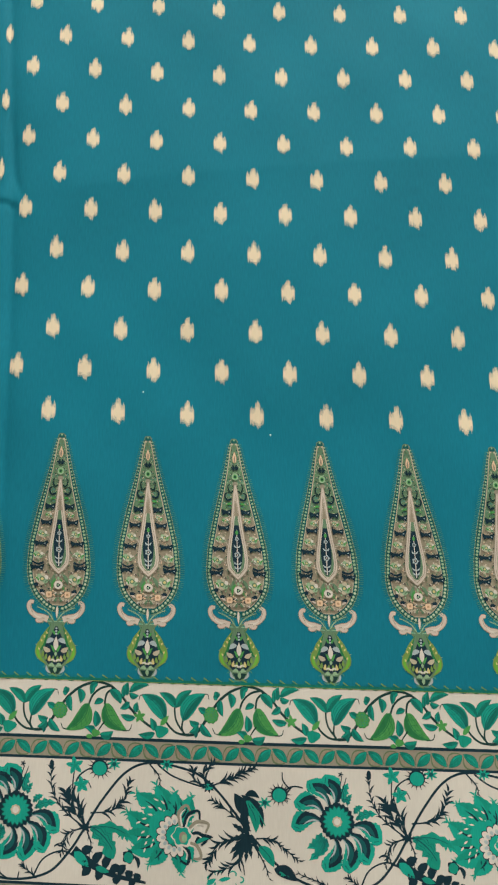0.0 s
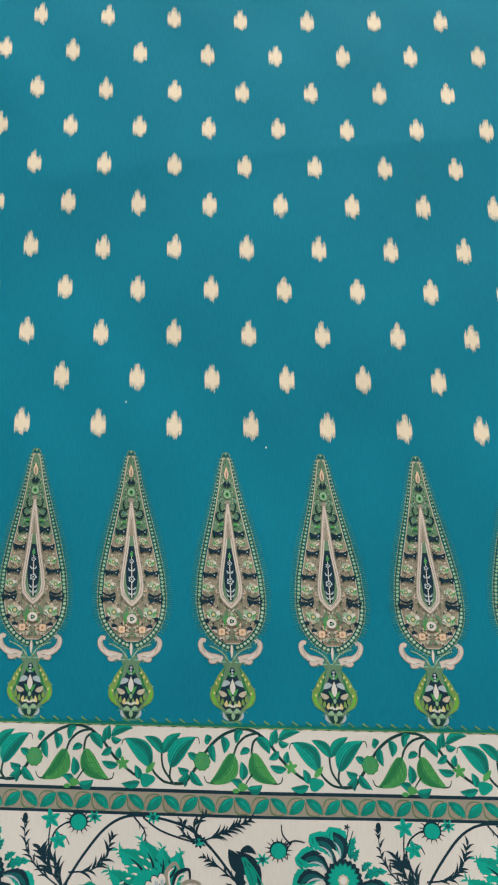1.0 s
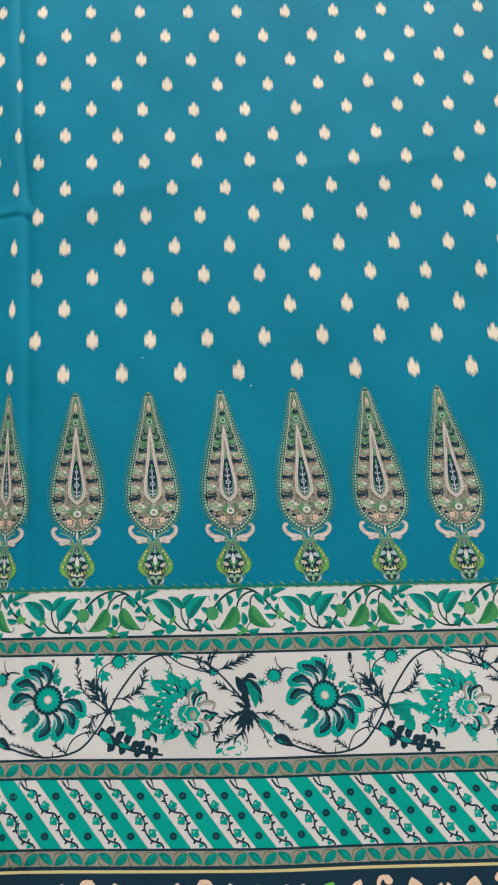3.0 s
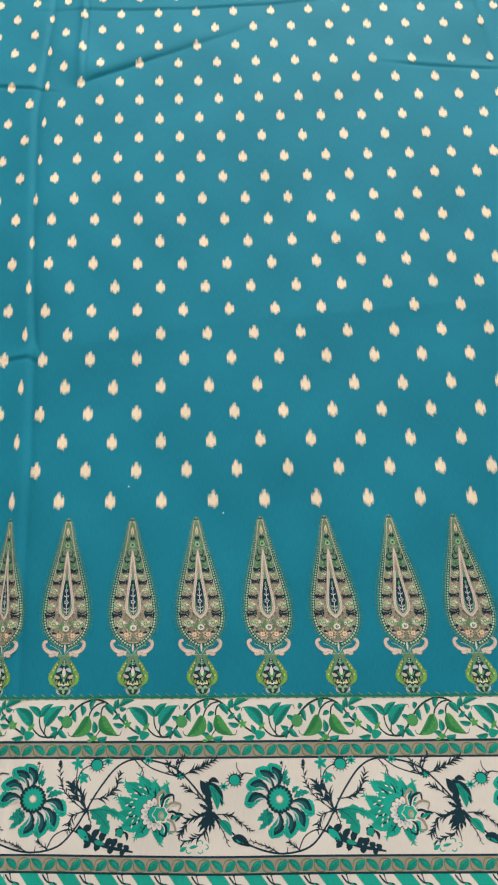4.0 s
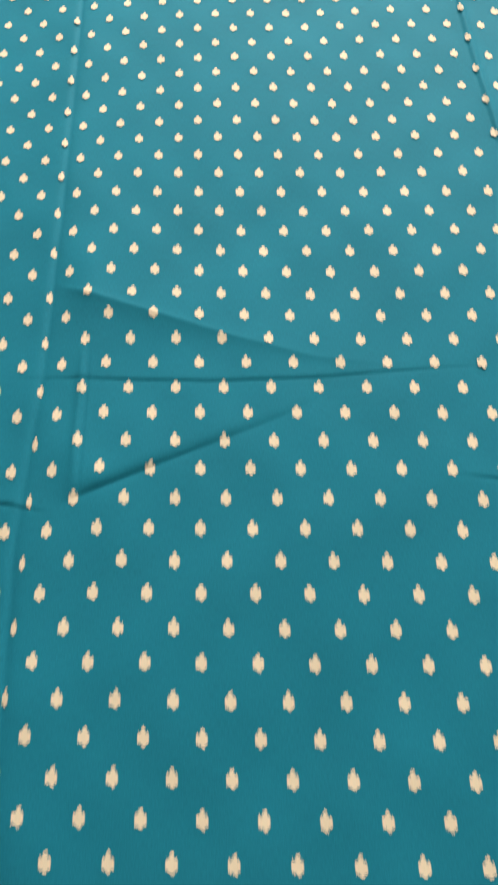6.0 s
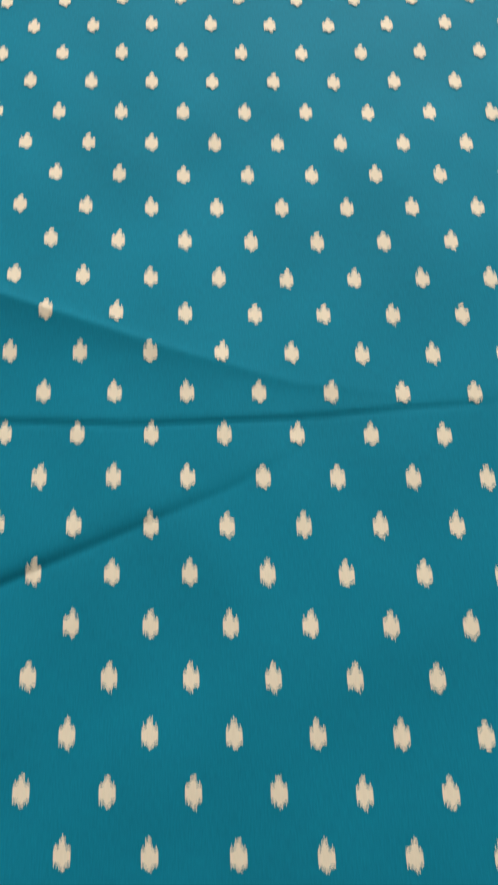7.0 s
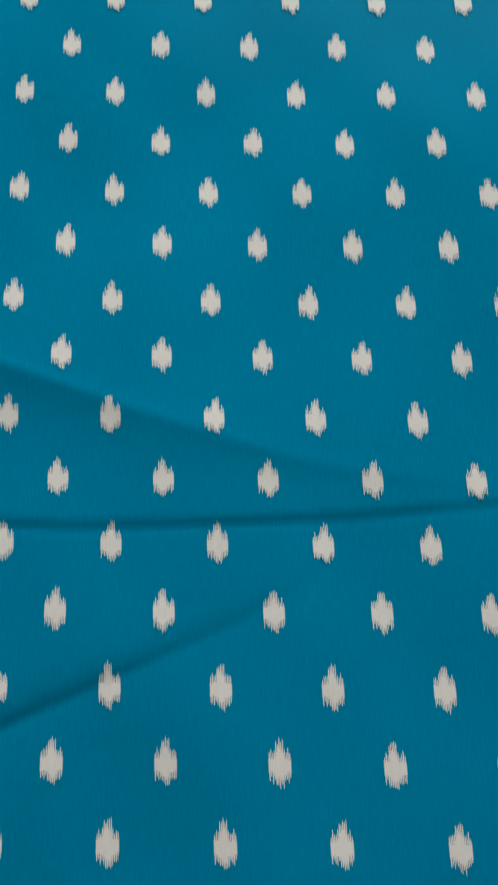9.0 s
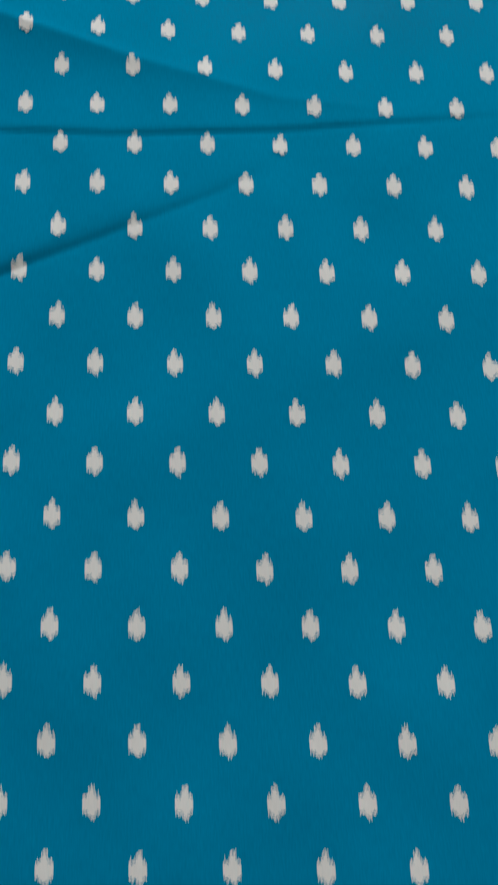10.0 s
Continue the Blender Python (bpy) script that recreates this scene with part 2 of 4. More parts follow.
def drift(u, v):
    """How far the cloth's lie pulls the print along its length."""
    deep = np.clip(-(v + 180) / 130, 0, 1.3)
    border = 0.0055 * v + deep * (1.6 * np.exp(-((u + 178) / 70) ** 2) - 0.8 * np.exp(-((u + 5) / 50) ** 2))
    far = np.clip((v - 900) / 100, 0, 9) * np.clip(-u, 0, 300) / 200
    far = far + 7.5 * (1 - smooth(-215, -120, u)) * smooth(380, 560, v) + 8.0 * (1 - smooth(-200, 20, u)) * smooth(1000, 1200, v) - 4.5 * smooth(120, 260, u) * smooth(980, 1060, v)
    return np.where(v < -12, border, np.interp(v / ROW, np.arange(len(STRAY)), STRAY) - far - 3.0 * smooth(700, 900, v) * smooth(-4, 14, u - beyond(v)))


NX, NY = int((CX1 - CX0) / STEP) + 1, int((CY1 - CY0) / STEP) + 1
gx = CX0 + np.arange(NX) * STEP
gy = CY0 + np.arange(NY) * STEP
GX, GY = np.meshgrid(gx, gy)
GZ = lie(GX * 1000, (GY - SKEW * GX) * 1000) * MILLI


def rest(x, y):
    """Height of the cloth's surface at x, y, by its own facets."""
    a = np.clip((x - CX0) / STEP, 0, NX - 1.001)
    b = np.clip((y - CY0) / STEP, 0, NY - 1.001)
    i, j = a.astype(int), b.astype(int)
    a, b = a - i, b - j
    return GZ[j, i] * (1 - a) * (1 - b) + GZ[j, i + 1] * a * (1 - b) + GZ[j + 1, i] * (1 - a) * b + GZ[j + 1, i + 1] * a * b


def raw_mesh(name, verts, faces, mats, index=None):
    me = bpy.data.meshes.new(name)
    me.from_pydata(verts, [], faces)
    for m in mats:
        me.materials.append(m)
    if index is not None:
        me.polygons.foreach_set("material_index", index)
    me.polygons.foreach_set("use_smooth", [True] * len(me.polygons))
    me.update()
    return me


ids = np.arange(NX * NY).reshape(NY, NX)
quads = np.stack([ids[:-1, :-1], ids[:-1, 1:], ids[1:, 1:], ids[1:, :-1]], -1).reshape(-1, 4)
fabric = new("printed_fabric", raw_mesh("printed_fabric", np.stack([GX, GY, GZ], -1).reshape(-1, 3).tolist(), quads.tolist(), [MAT["ground"]]))
tagged(fabric, "teal printed cotton fabric with cream spots, spread flat and creased", "fabric")
thick = fabric.modifiers.new("thickness", "SOLIDIFY")
thick.thickness, thick.offset = 0.0005, -1.0


# ---- the print ----
class Print:
    """Shapes of one colour or several, drawn in millimetres on the print and laid on the cloth."""

    def __init__(self, u=0.0, v=0.0, scale=1.0, flip=1, lean=0.0):
        self.at, self.scale, self.flip, self.lean = (u, v), scale, flip, lean
        self.points, self.faces, self.colours, self.order = [], [], [], 0

    def put(self, pts, faces, colour, layer):
        k = len(self.points)
        self.order += 1
        layer = layer * 0.02 + self.order * 0.0004
        for a, b in pts:
            b *= self.scale
            self.points.append((self.at[0] + a * self.scale * self.flip + self.lean * b, self.at[1] + b, layer))
        self.faces += [[k + i for i in (f if self.flip > 0 else f[::-1])] for f in faces]
        self.colours += [colour] * len(faces)

    def strip(self, left, right, colour, layer):
        """A ribbon between two rows of points, left and right as one goes along it."""
        n = len(left)
        m = max(1, math.ceil(max(math.dist(a, b) for a, b in zip(left, right)) * self.scale / 2.4))
        rows = [[(a[0] + (b[0] - a[0]) * k / m, a[1] + (b[1] - a[1]) * k / m) for a, b in zip(left, right)] for k in range(m + 1)]
        self.put([q for row in rows for q in row], [(k * n + i, (k + 1) * n + i, (k + 1) * n + i + 1, k * n + i + 1) for k in range(m) for i in range(n - 1)], colour, layer)

    def leaf(self, a, b, width, colour, layer=2, bend=0.0, belly=0.42, n=8, teeth=0, vein=None, vein_layer=1, pinnate=None, shade=None):
        """A pointed leaf from a to b. bend: how far its middle swings to the left."""
        dx, dy = b[0] - a[0], b[1] - a[1]
        length = math.hypot(dx, dy) or 1e-6
        nx, ny = -dy / length, dx / length
        left, right, mid = [], [], []
        n = max(n, abs(teeth) * 3)
        for i in range(n + 1):
            t = i / n
            off = bend * length * 4 * t * (1 - t)
            w = width / 2 * math.sin(math.pi * t ** (math.log(0.5) / math.log(belly))) ** 0.8 + 0.02
            if teeth:
                w *= 1 - (0.45 if teeth > 0 else 0.13) * ((i % 3) / 2.0)
            cx, cy = a[0] + dx * t + nx * off, a[1] + dy * t + ny * off
            left.append((cx + nx * w, cy + ny * w))
            right.append((cx - nx * w, cy - ny * w))
            mid.append((cx, cy))
        self.strip(left, right, colour, layer)
        if shade:
            off = [(m[0] + (e[0] - m[0]) * 0.9, m[1] + (e[1] - m[1]) * 0.9) for m, e in zip(mid, right)]
            cut = [(m[0] + (e[0] - m[0]) * 0.15, m[1] + (e[1] - m[1]) * 0.15) for m, e in zip(mid, right)]
            self.strip(cut, off, shade, layer + 0.3)
        if pinnate:
            for i in range(2, n - 2, 2):
                for edge in (left, right):
                    e = edge[min(i + 2, n)]
                    self.stem([mid[i], (mid[i][0] + (e[0] - mid[i][0]) * 0.85, mid[i][1] + (e[1] - mid[i][1]) * 0.85)], 0.36, pinnate, layer + 0.6, 0.5)
        if vein:
            self.stem(mid[: int(n * 0.85) + 1], width * 0.06 + 0.12, vein, layer + vein_layer, raw=True)
            if n >= 12:
                for part_way in (0.38, 0.7):
                    for edge in (left, right):
                        row = [(m[0] + (e[0] - m[0]) * part_way, m[1] + (e[1] - m[1]) * part_way) for m, e in zip(mid, edge)]
                        self.stem(row[1: int(n * 0.9)], 0.34, vein, layer + vein_layer, raw=True)

    def stem(self, pts, width, colour, layer=2, taper=0.6, raw=False, each=5):
        """A ribbon along a smooth line through pts."""
        line = list(pts)
        if not raw and len(pts) > 2:
            line = []
            ext = [pts[0], *pts, pts[-1]]
            for p0, p1, p2, p3 in zip(ext, ext[1:], ext[2:], ext[3:]):
                for i in range(each):
                    t = i / each
                    line.append(tuple(0.5 * (2 * q1 + (q2 - q0) * t + (2 * q0 - 5 * q1 + 4 * q2 - q3) * t * t + (3 * q1 - q0 - 3 * q2 + q3) * t ** 3) for q0, q1, q2, q3 in zip(p0, p1, p2, p3)))
            line.append(pts[-1])
        left, right = [], []
        for i, (x, y) in enumerate(line):
            x0, y0 = line[max(i - 1, 0)]
            x1, y1 = line[min(i + 1, len(line) - 1)]
            d = math.hypot(x1 - x0, y1 - y0) or 1e-6
            w = width / 2 * (1 - (1 - taper) * i / (len(line) - 1))
            left.append((x - (y1 - y0) / d * w, y + (x1 - x0) / d * w))
            right.append((x + (y1 - y0) / d * w, y - (x1 - x0) / d * w))
        self.strip(left, right, colour, layer)

    def disc(self, c, rx, ry=None, colour="cream", layer=2, n=14, lobes=0, depth=0.2, turn=0.0):
        ry = ry or rx
        n = max(n, lobes * 4)
        rim = []
        for i in range(n):
            a = math.tau * i / n
            r = 1 - depth * (0.5 - 0.5 * math.cos(a * lobes)) if lobes else 1
            x, y = rx * r * math.cos(a), ry * r * math.sin(a)
            rim.append((c[0] + x * math.cos(turn) - y * math.sin(turn), c[1] + x * math.sin(turn) + y * math.cos(turn)))
        m = max(1, math.ceil(max(rx, ry) / 3.0))
        pts = [c] + [(c[0] + (x - c[0]) * k / m, c[1] + (y - c[1]) * k / m) for k in range(1, m + 1) for x, y in rim]
        faces = [(0, 1 + i, 1 + (i + 1) % n) for i in range(n)]
        for k in range(m - 1):
            faces += [(1 + k * n + i, 1 + (k + 1) * n + i, 1 + (k + 1) * n + (i + 1) % n, 1 + k * n + (i + 1) % n) for i in range(n)]
        self.put(pts, faces, colour, layer)

    def body(self, top, low, half, colour, layer=1, n=24, u=0.0):
        """A shape symmetric about its upright axis: half(t) is its half width from top (0) to low (1)."""
        left = [(u - half(i / n), top + (low - top) * i / n) for i in range(n + 1)]
        right = [(u + half(i / n), top + (low - top) * i / n) for i in range(n + 1)]
        self.strip(right, left, colour, layer)

    def field(self, u0, u1, v0, v1, colour, layer=1, step=3.0):
        nu, nv = max(1, int((u1 - u0) / step)), max(1, int(round((v1 - v0) / step)))
        pts = [(u0 + (u1 - u0) * i / nu, v0 + (v1 - v0) * j / nv) for j in range(nv + 1) for i in range(nu + 1)]
        w = nu + 1
        self.put(pts, [(j * w + i, j * w + i + 1, (j + 1) * w + i + 1, (j + 1) * w + i) for j in range(nv) for i in range(nu)], colour, layer)

    def lay(self, name, parent, label="", kind=""):
        p = np.array(self.points)
        x = gather(p[:, 0], p[:, 1]) * MILLI
        y = (p[:, 1] + drift(p[:, 0], p[:, 1]) + SKEW * p[:, 0]) * MILLI
        lift = np.zeros(len(x))
        for fold in (FOLD_L, FOLD_S, FOLD_R, CREASE_A, CREASE_B, CREASE_C):
            lift = np.maximum(lift, np.exp(-(along(fold, x * 1000, p[:, 1])[0] / 12) ** 2))
        z = rest(x, y) + (0.16 + 0.22 * lift + p[:, 2] * (1 + 2 * lift)) * MILLI
        on = (x > CX0) & (x < CX1) & (y > CY0) & (y < CY1)
        kept = [i for i, f in enumerate(self.faces) if all(on[f])]
        if not kept:
            return None
        if len(kept) < len(self.faces):
            self.faces, self.colours = [self.faces[i] for i in kept], [self.colours[i] for i in kept]
            keep = sorted({i for f in self.faces for i in f})
            place = {old: now for now, old in enumerate(keep)}
            self.faces = [[place[i] for i in f] for f in self.faces]
            x, y, z = x[keep], y[keep], z[keep]
        used = sorted(set(self.colours))
        index = [used.index(c) for c in self.colours]
        ob = new(name, raw_mesh(name, np.stack([x, y, z], 1).tolist(), self.faces, [MAT[c] for c in used], index))
        ob.parent = parent
        return tagged(ob, label, kind=kind)


# one spot, thread by thread: where the solid dye ends and where the thread ends, above and below
SOLID_UP = (1.6, 2.4, 1.8, 3.2, 5.2, 6.4, 6.8, 6.2, 4.6, 2.4, 1.8, 2.4, 1.4)
TIP_UP = (4.0, 5.6, 4.6, 5.8, 8.6, 8.8, 10.0, 9.4, 9.6, 5.4, 4.4, 5.8, 4.2)
SOLID_LOW = (4.0, 3.6, 4.4, 4.2, 5.2, 6.2, 6.8, 6.8, 6.2, 5.0, 4.2, 3.6, 3.8)
TIP_LOW = (7.0, 5.8, 7.4, 6.4, 7.8, 8.6, 9.4, 8.8, 9.6, 7.6, 6.4, 6.9, 6.0)


def ikat_spot(pr, rnd):
    """A spot of upright threads that end unevenly, with a narrower tuft above: one connected shape."""
    n, wide = len(TIP_UP), 9.7
    slip = rnd.choice((-1, 0, 0, 0, 1))
    xs = [(i / n - 0.5) * wide for i in range(n + 1)]
    pts = [(x, y) for y in (-2.4, -0.6, 0.8) for x in xs]
    w = n + 1
    faces = [(r * w + i, r * w + i + 1, (r + 1) * w + i + 1, (r + 1) * w + i) for r in range(2) for i in range(n)]
    soft, soft_faces = [], []
    for i in range(n):
        a, b, mid = xs[i], xs[i + 1], (xs[i] + xs[i + 1]) / 2
        k = min(max(i + slip, 0), n - 1) if 2 < i < 10 else i
        for base, sign, solid, tip in ((2 * w, 1, SOLID_UP[k], TIP_UP[k]), (0, -1, SOLID_LOW[k], TIP_LOW[k])):
            solid = max(solid + rnd.uniform(-0.6, 0.6), 3.3 if sign < 0 else 1.7)
            tip = max(tip + rnd.uniform(-0.8, 0.8), solid + 1.0)
            m = len(pts)
            half = (b - a) * rnd.uniform(0.24, 0.34)
            far = solid + (tip - solid) * 0.72
            root = half * 1.25
            pts += [(a, sign * (solid - 0.7)), (b, sign * (solid - 0.7)), (mid - root, sign * solid), (mid + root, sign * solid), (mid - half, sign * far), (mid + half, sign * far), (mid - 0.08, sign * tip), (mid + 0.08, sign * tip)]
            q = [(base + i, base + i + 1, m + 1, m), (m, m + 1, m + 3, m + 2), (m + 2, m + 3, m + 5, m + 4), (m + 4, m + 5, m + 7, m + 6)]
            faces += q if sign > 0 else [f[::-1] for f in q]
            # the thread goes on half dyed
            m = len(soft)
            end = tip + rnd.uniform(0.2, 0.9)
            soft += [(mid - half, sign * far), (mid + half, sign * far), (mid + 0.12, sign * end), (mid - 0.12, sign * end)]
            soft_faces += [tuple(m + j for j in ((0, 1, 2, 3) if sign > 0 else (3, 2, 1, 0)))]
    for side, x in ((-1, xs[0]), (1, xs[-1])):
        m = len(soft)
        x0, x1 = sorted((x, x + side * 0.22))
        soft += [(x0, -4.0), (x1, -4.0), (x1, 2.2), (x0, 2.2)]
        soft_faces += [(m, m + 1, m + 2, m + 3)]
    pr.put(soft, soft_faces, "fade", 1)
    pr.put(pts, faces, "cream", 2)


rnd = random.Random(5)
loose = Print()
for j in range(0, 55):
    for i in range(-22, 25):
        if (i + j) % 2:
            continue
        u, v = i * HALF + rnd.uniform(-0.3, 0.3), j * ROW + rnd.uniform(-0.3, 0.3)
        if -8 <= i <= 10 and j <= 31:
            one = Print(u, v)
            ikat_spot(one, rnd)
            one.lay("ikat_spot", fabric)
        else:
            loose.at = (u, v)
            ikat_spot(loose, rnd)
loose.lay("spot_print", fabric, "many small cream spots with feathered thread ends", "stuff")

# lint caught on the cloth
for u, v in ((9, -14), (-82, 15)):
    p = Print(u, v)
    p.disc((0, 0), 0.45, 0.7, "lint", 3, 8)
    p.lay("lint_speck", fabric, "tiny white lint speck")


def cypress(u):
    """A paisley cypress in a vase: flame-shaped tree, two scrolls and a green pot."""
    top, low = -17.0, -137.6
    span = top - low
    TS = (0, 0.02, 0.07, 0.186, 0.30, 0.416, 0.53, 0.646, 0.76, 0.82, 0.87, 0.92, 0.96, 0.985, 1)
    WS = (0.6, 2.1, 3.3, 5.5, 8.1, 11.0, 14.0, 16.8, 18.0, 17.7, 16.4, 13.4, 9.2, 5.2, 0.3)
    inner = lambda t: float(np.interp(t, TS, WS))
    at = lambda t: top - span * t
    r = random.Random(11)
    tree = Print(u + 0.6, -1.9, lean=-0.020)
    fringe = Print(u + 0.6, -1.9, lean=-0.020)

    def rim(t, off):
        """A place off the tree's edge by so much, square to it, on its positive side."""
        e = 0.004
        a, b = max(0.0, t - e), min(1.0, t + e)
        dx, dy = inner(b) - inner(a), at(b) - at(a)
        d = math.hypot(dx, dy)
        return (inner(t) - dy / d * off, at(t) + dx / d * off)

    # places at even steps round one side of the tree
    walk_round = [(0.0, 0.0)]
    for i in range(1, 401):
        a, b = (inner((i - 1) / 400), at((i - 1) / 400)), (inner(i / 400), at(i / 400))
        walk_round.append((walk_round[-1][0] + math.dist(a, b), i / 400))
    whole_way = walk_round[-1][0]
    spot_at = lambda f: float(np.interp(f * whole_way, [w[0] for w in walk_round], [w[1] for w in walk_round]))

    # hair-fine fringe, and a dotted line round the outline
    for s in (-1, 1):
        for k in range(96):
            t = spot_at(0.03 + 0.95 * k / 95)
            grow = 0.30 + 0.70 * min(1.0, t / 0.5)
            x0, y0 = rim(t, 3.7 * (0.45 + 0.55 * min(1, t / 0.45)))
            x1, y1 = rim(t, 3.7 * (0.45 + 0.55 * min(1, t / 0.45)) + 3.4 * grow)
            fringe.stem([(s * x0, y0), (s * x1, y1 + 0.3)], 0.42, "haze", 1, 0.5)
            if k % 2 == 0:
                fringe.disc((s * (x0 + (x1 - x0) * 0.62), y0 + (y1 - y0) * 0.62), 0.34, 0.34, "haze", 1, 5)
    edge = lambda off: [spot_at(i / 60) for i in range(61)]
    for s in (-1, 1):
        ring = [rim(t, (0.7 + 2.5 * min(1, t / 0.45))) for t in edge(0)]
        core = [rim(t, -0.2) for t in edge(0)]
        wide = [rim(t, (1.0 + 2.7 * min(1, t / 0.45))) for t in edge(0)]
        M = lambda row: [(s * x, y) for x, y in row]
        pair = (M(wide), M(core)) if s > 0 else (M(core), M(wide))
        tree.strip(*pair, "moss", 1)
        pair = (M(ring), M(core)) if s > 0 else (M(core), M(ring))
        tree.strip(*pair, "deep", 2)
        for k in range(54):
            t = spot_at(0.012 + 0.97 * k / 53)
            size = 0.46 + 0.60 * min(1.0, t / 0.8)
            x, y = rim(t, 0.35 + 1.25 * min(1, t / 0.45))
            tree.disc((s * x, y), size, size, "mint", 4, 7)
            if t > 0.8:
                tree.disc((s * x, y + 0.15), size * 0.45, size * 0.4, "paper", 5, 6)
            x, y = rim(t, 1.0 + 2.6 * min(1, t / 0.45))
            tree.disc((s * x, y), 0.34, 0.34, "mint" if k % 2 else "sand", 4, 5)
    tree.disc((0, at(0.008)), 2.7, 2.3, "moss", 1, 14)
    tree.disc((0, at(0.010)), 2.2, 1.8, "deep", 2, 14)
    tree.disc((0, at(0.0)), 0.6, 0.7, "mint", 4, 7)
    body = lambda t: inner(0.02 + 0.97 * t)
    tree.body(at(0.02), at(0.99), body, "sand", 3, 48)
    tree.body(at(0.03), at(0.985), lambda t: max(0.2, inner(0.03 + 0.955 * t) - 0.55), "umber", 3.2, 48)
    tree.body(at(0.03), at(0.46), lambda t: max(0.2, inner(0.03 + 0.43 * t) - 0.75), "moss", 3.4, 24)
    # small leaves and buds that fill the ground, mirrored
    for k in range(520):
        t = 0.05 + 0.92 * ((k + 0.5) / 520) ** 0.8
        x = (inner(t) - 0.9) * r.uniform(0.06, 0.97)
        size = 0.40 + 0.46 * t
        colour = r.choice(("ink", "navy", "sand", "mint", "haze", "olive", "leaf") if t < 0.42 else ("navy", "sand", "sand", "taupe", "moss", "blush", "pink", "paper", "olive", "mint"))
        turn = r.uniform(0, 3)
        for s in (-1, 1):
            tree.disc((s * x, at(t)), size * r.uniform(0.8, 1.5), size * 0.7, colour, 4, 6, 3, 0.5, s * turn)
    V = lambda y: top - (y - 38) / 7.2          # rows down the tree
    X = lambda x: x / 6.9

    def navy_pair(s, x, y, w):
        """Two dark leaves and a hanging bud."""
        c = (s * X(x), V(y))
        for d, far in ((-1, 0.52), (1, 0.52)):
            tree.leaf((c[0] + d * 0.2, c[1] - 0.2), (c[0] + d * w * far, c[1] + 2.3), 2.7, "navy", 6, -0.22 * d, n=6)
            tree.leaf((c[0] + d * 0.3, c[1] + 0.2), (c[0] + d * w * far * 0.8, c[1] - 2.5), 2.3, "navy", 6, 0.22 * d, n=6)
        tree.disc((c[0], c[1]), 1.1, 1.4, "night", 6, 8)
        tree.disc((c[0], c[1] + 1.5), 0.5, 0.5, "sand", 7, 6)
        tree.disc((c[0] + w * 0.3, c[1] - 0.1), 0.5, 0.4, "mist", 7, 6)

    def bloom(s, x, y, size):
        """A cream blossom of five petals with a green eye and a leaf at each side."""
        c = (s * X(x), V(y))
        for j in range(6):
            a = math.tau * j / 6 + 0.4
            tree.disc((c[0] + size * 0.62 * math.cos(a), c[1] + size * 0.62 * math.sin(a)), size * 0.46, size * 0.42, ("paper", "sand", "mint")[j % 3], 6, 8)
        tree.disc(c, size * 0.46, size * 0.46, "moss", 7, 8)
        tree.disc(c, size * 0.24, size * 0.24, "straw", 8, 6)
        tree.leaf((c[0] + s * size * 0.5, c[1] - size * 0.6), (c[0] + s * size * 1.35, c[1] + size * 0.3), 1.1, "leaf", 7, 0.2 * s, n=5)
        tree.leaf((c[0] - s * size * 0.4, c[1] - size * 0.7), (c[0] - s * size * 1.2, c[1] - size * 0.2), 0.9, "moss", 7, -0.2 * s, n=5)

    for s in (-1, 1):
        for x, y, w in ((46, 412, 6.4), (62, 492, 7.8), (86, 598, 9.0), (102, 716, 9.4)):
            navy_pair(s, x, y, w)
        for x, y, size in ((52, 456, 2.2), (78, 550, 2.9), (96, 655, 3.1), (76, 772, 4.1)):
            bloom(s, x, y, size)
        # dark green curls beside the flame's tip
        tree.stem([(s * X(6), V(300)), (s * X(26), V(310)), (s * X(36), V(285)), (s * X(28), V(268))], 1.2, "ink", 6, 0.6)
        tree.stem([(s * X(20), V(345)), (s * X(42), V(350)), (s * X(52), V(325)), (s * X(38), V(312))], 1.4, "navy", 6, 0.6)
        tree.leaf((s * X(18), V(372)), (s * X(46), V(378)), 1.6, "leaf", 6, 0.2 * s, n=6)
        tree.leaf((s * X(4), V(198)), (s * X(22), V(180)), 1.4, "navy", 6, 0.2 * s, n=6)
        tree.leaf((s * X(4), V(196)), (s * X(12), V(166)), 1.2, "navy", 6, 0.1 * s, n=6)
        tree.leaf((s * X(4), V(150)), (s * X(14), V(122)), 1.2, "taupe", 6, 0.1 * s, n=6)
        tree.stem([(s * X(70), V(690)), (s * X(100), V(700)), (s * X(128), V(684))], 1.5, "night", 7, 0.6)
        # leaves, peach squares and dark berries under the flame
        tree.leaf((s * X(20), V(748)), (s * X(44), V(800)), 2.4, "moss", 6, 0.1, n=7)
        tree.leaf((s * X(12), V(768)), (s * X(30), V(826)), 1.9, "leaf", 7, -0.1, n=7)
        tree.disc((s * X(43), V(846)), 2.5, 2.4, "blush", 7, 16, 4, 0.2, 0.8)
        tree.disc((s * X(43), V(846)), 0.9, 0.9, "rust", 8, 7)
        tree.disc((s * X(76), V(832)), 1.7, 1.5, "night", 6, 9)
        tree.disc((s * X(104), V(800)), 1.5, 1.3, "night", 6, 9)
        tree.leaf((s * X(2), V(872)), (s * X(34), V(868)), 1.5, "sand", 7, 0.15 * s, n=6)
        tree.leaf((s * X(2), V(858)), (s * X(20), V(880)), 1.3, "moss", 7, n=6)
        tree.leaf((s * X(60), V(852)), (s * X(86), V(840)), 1.3, "pink", 7, 0.15 * s, n=6)
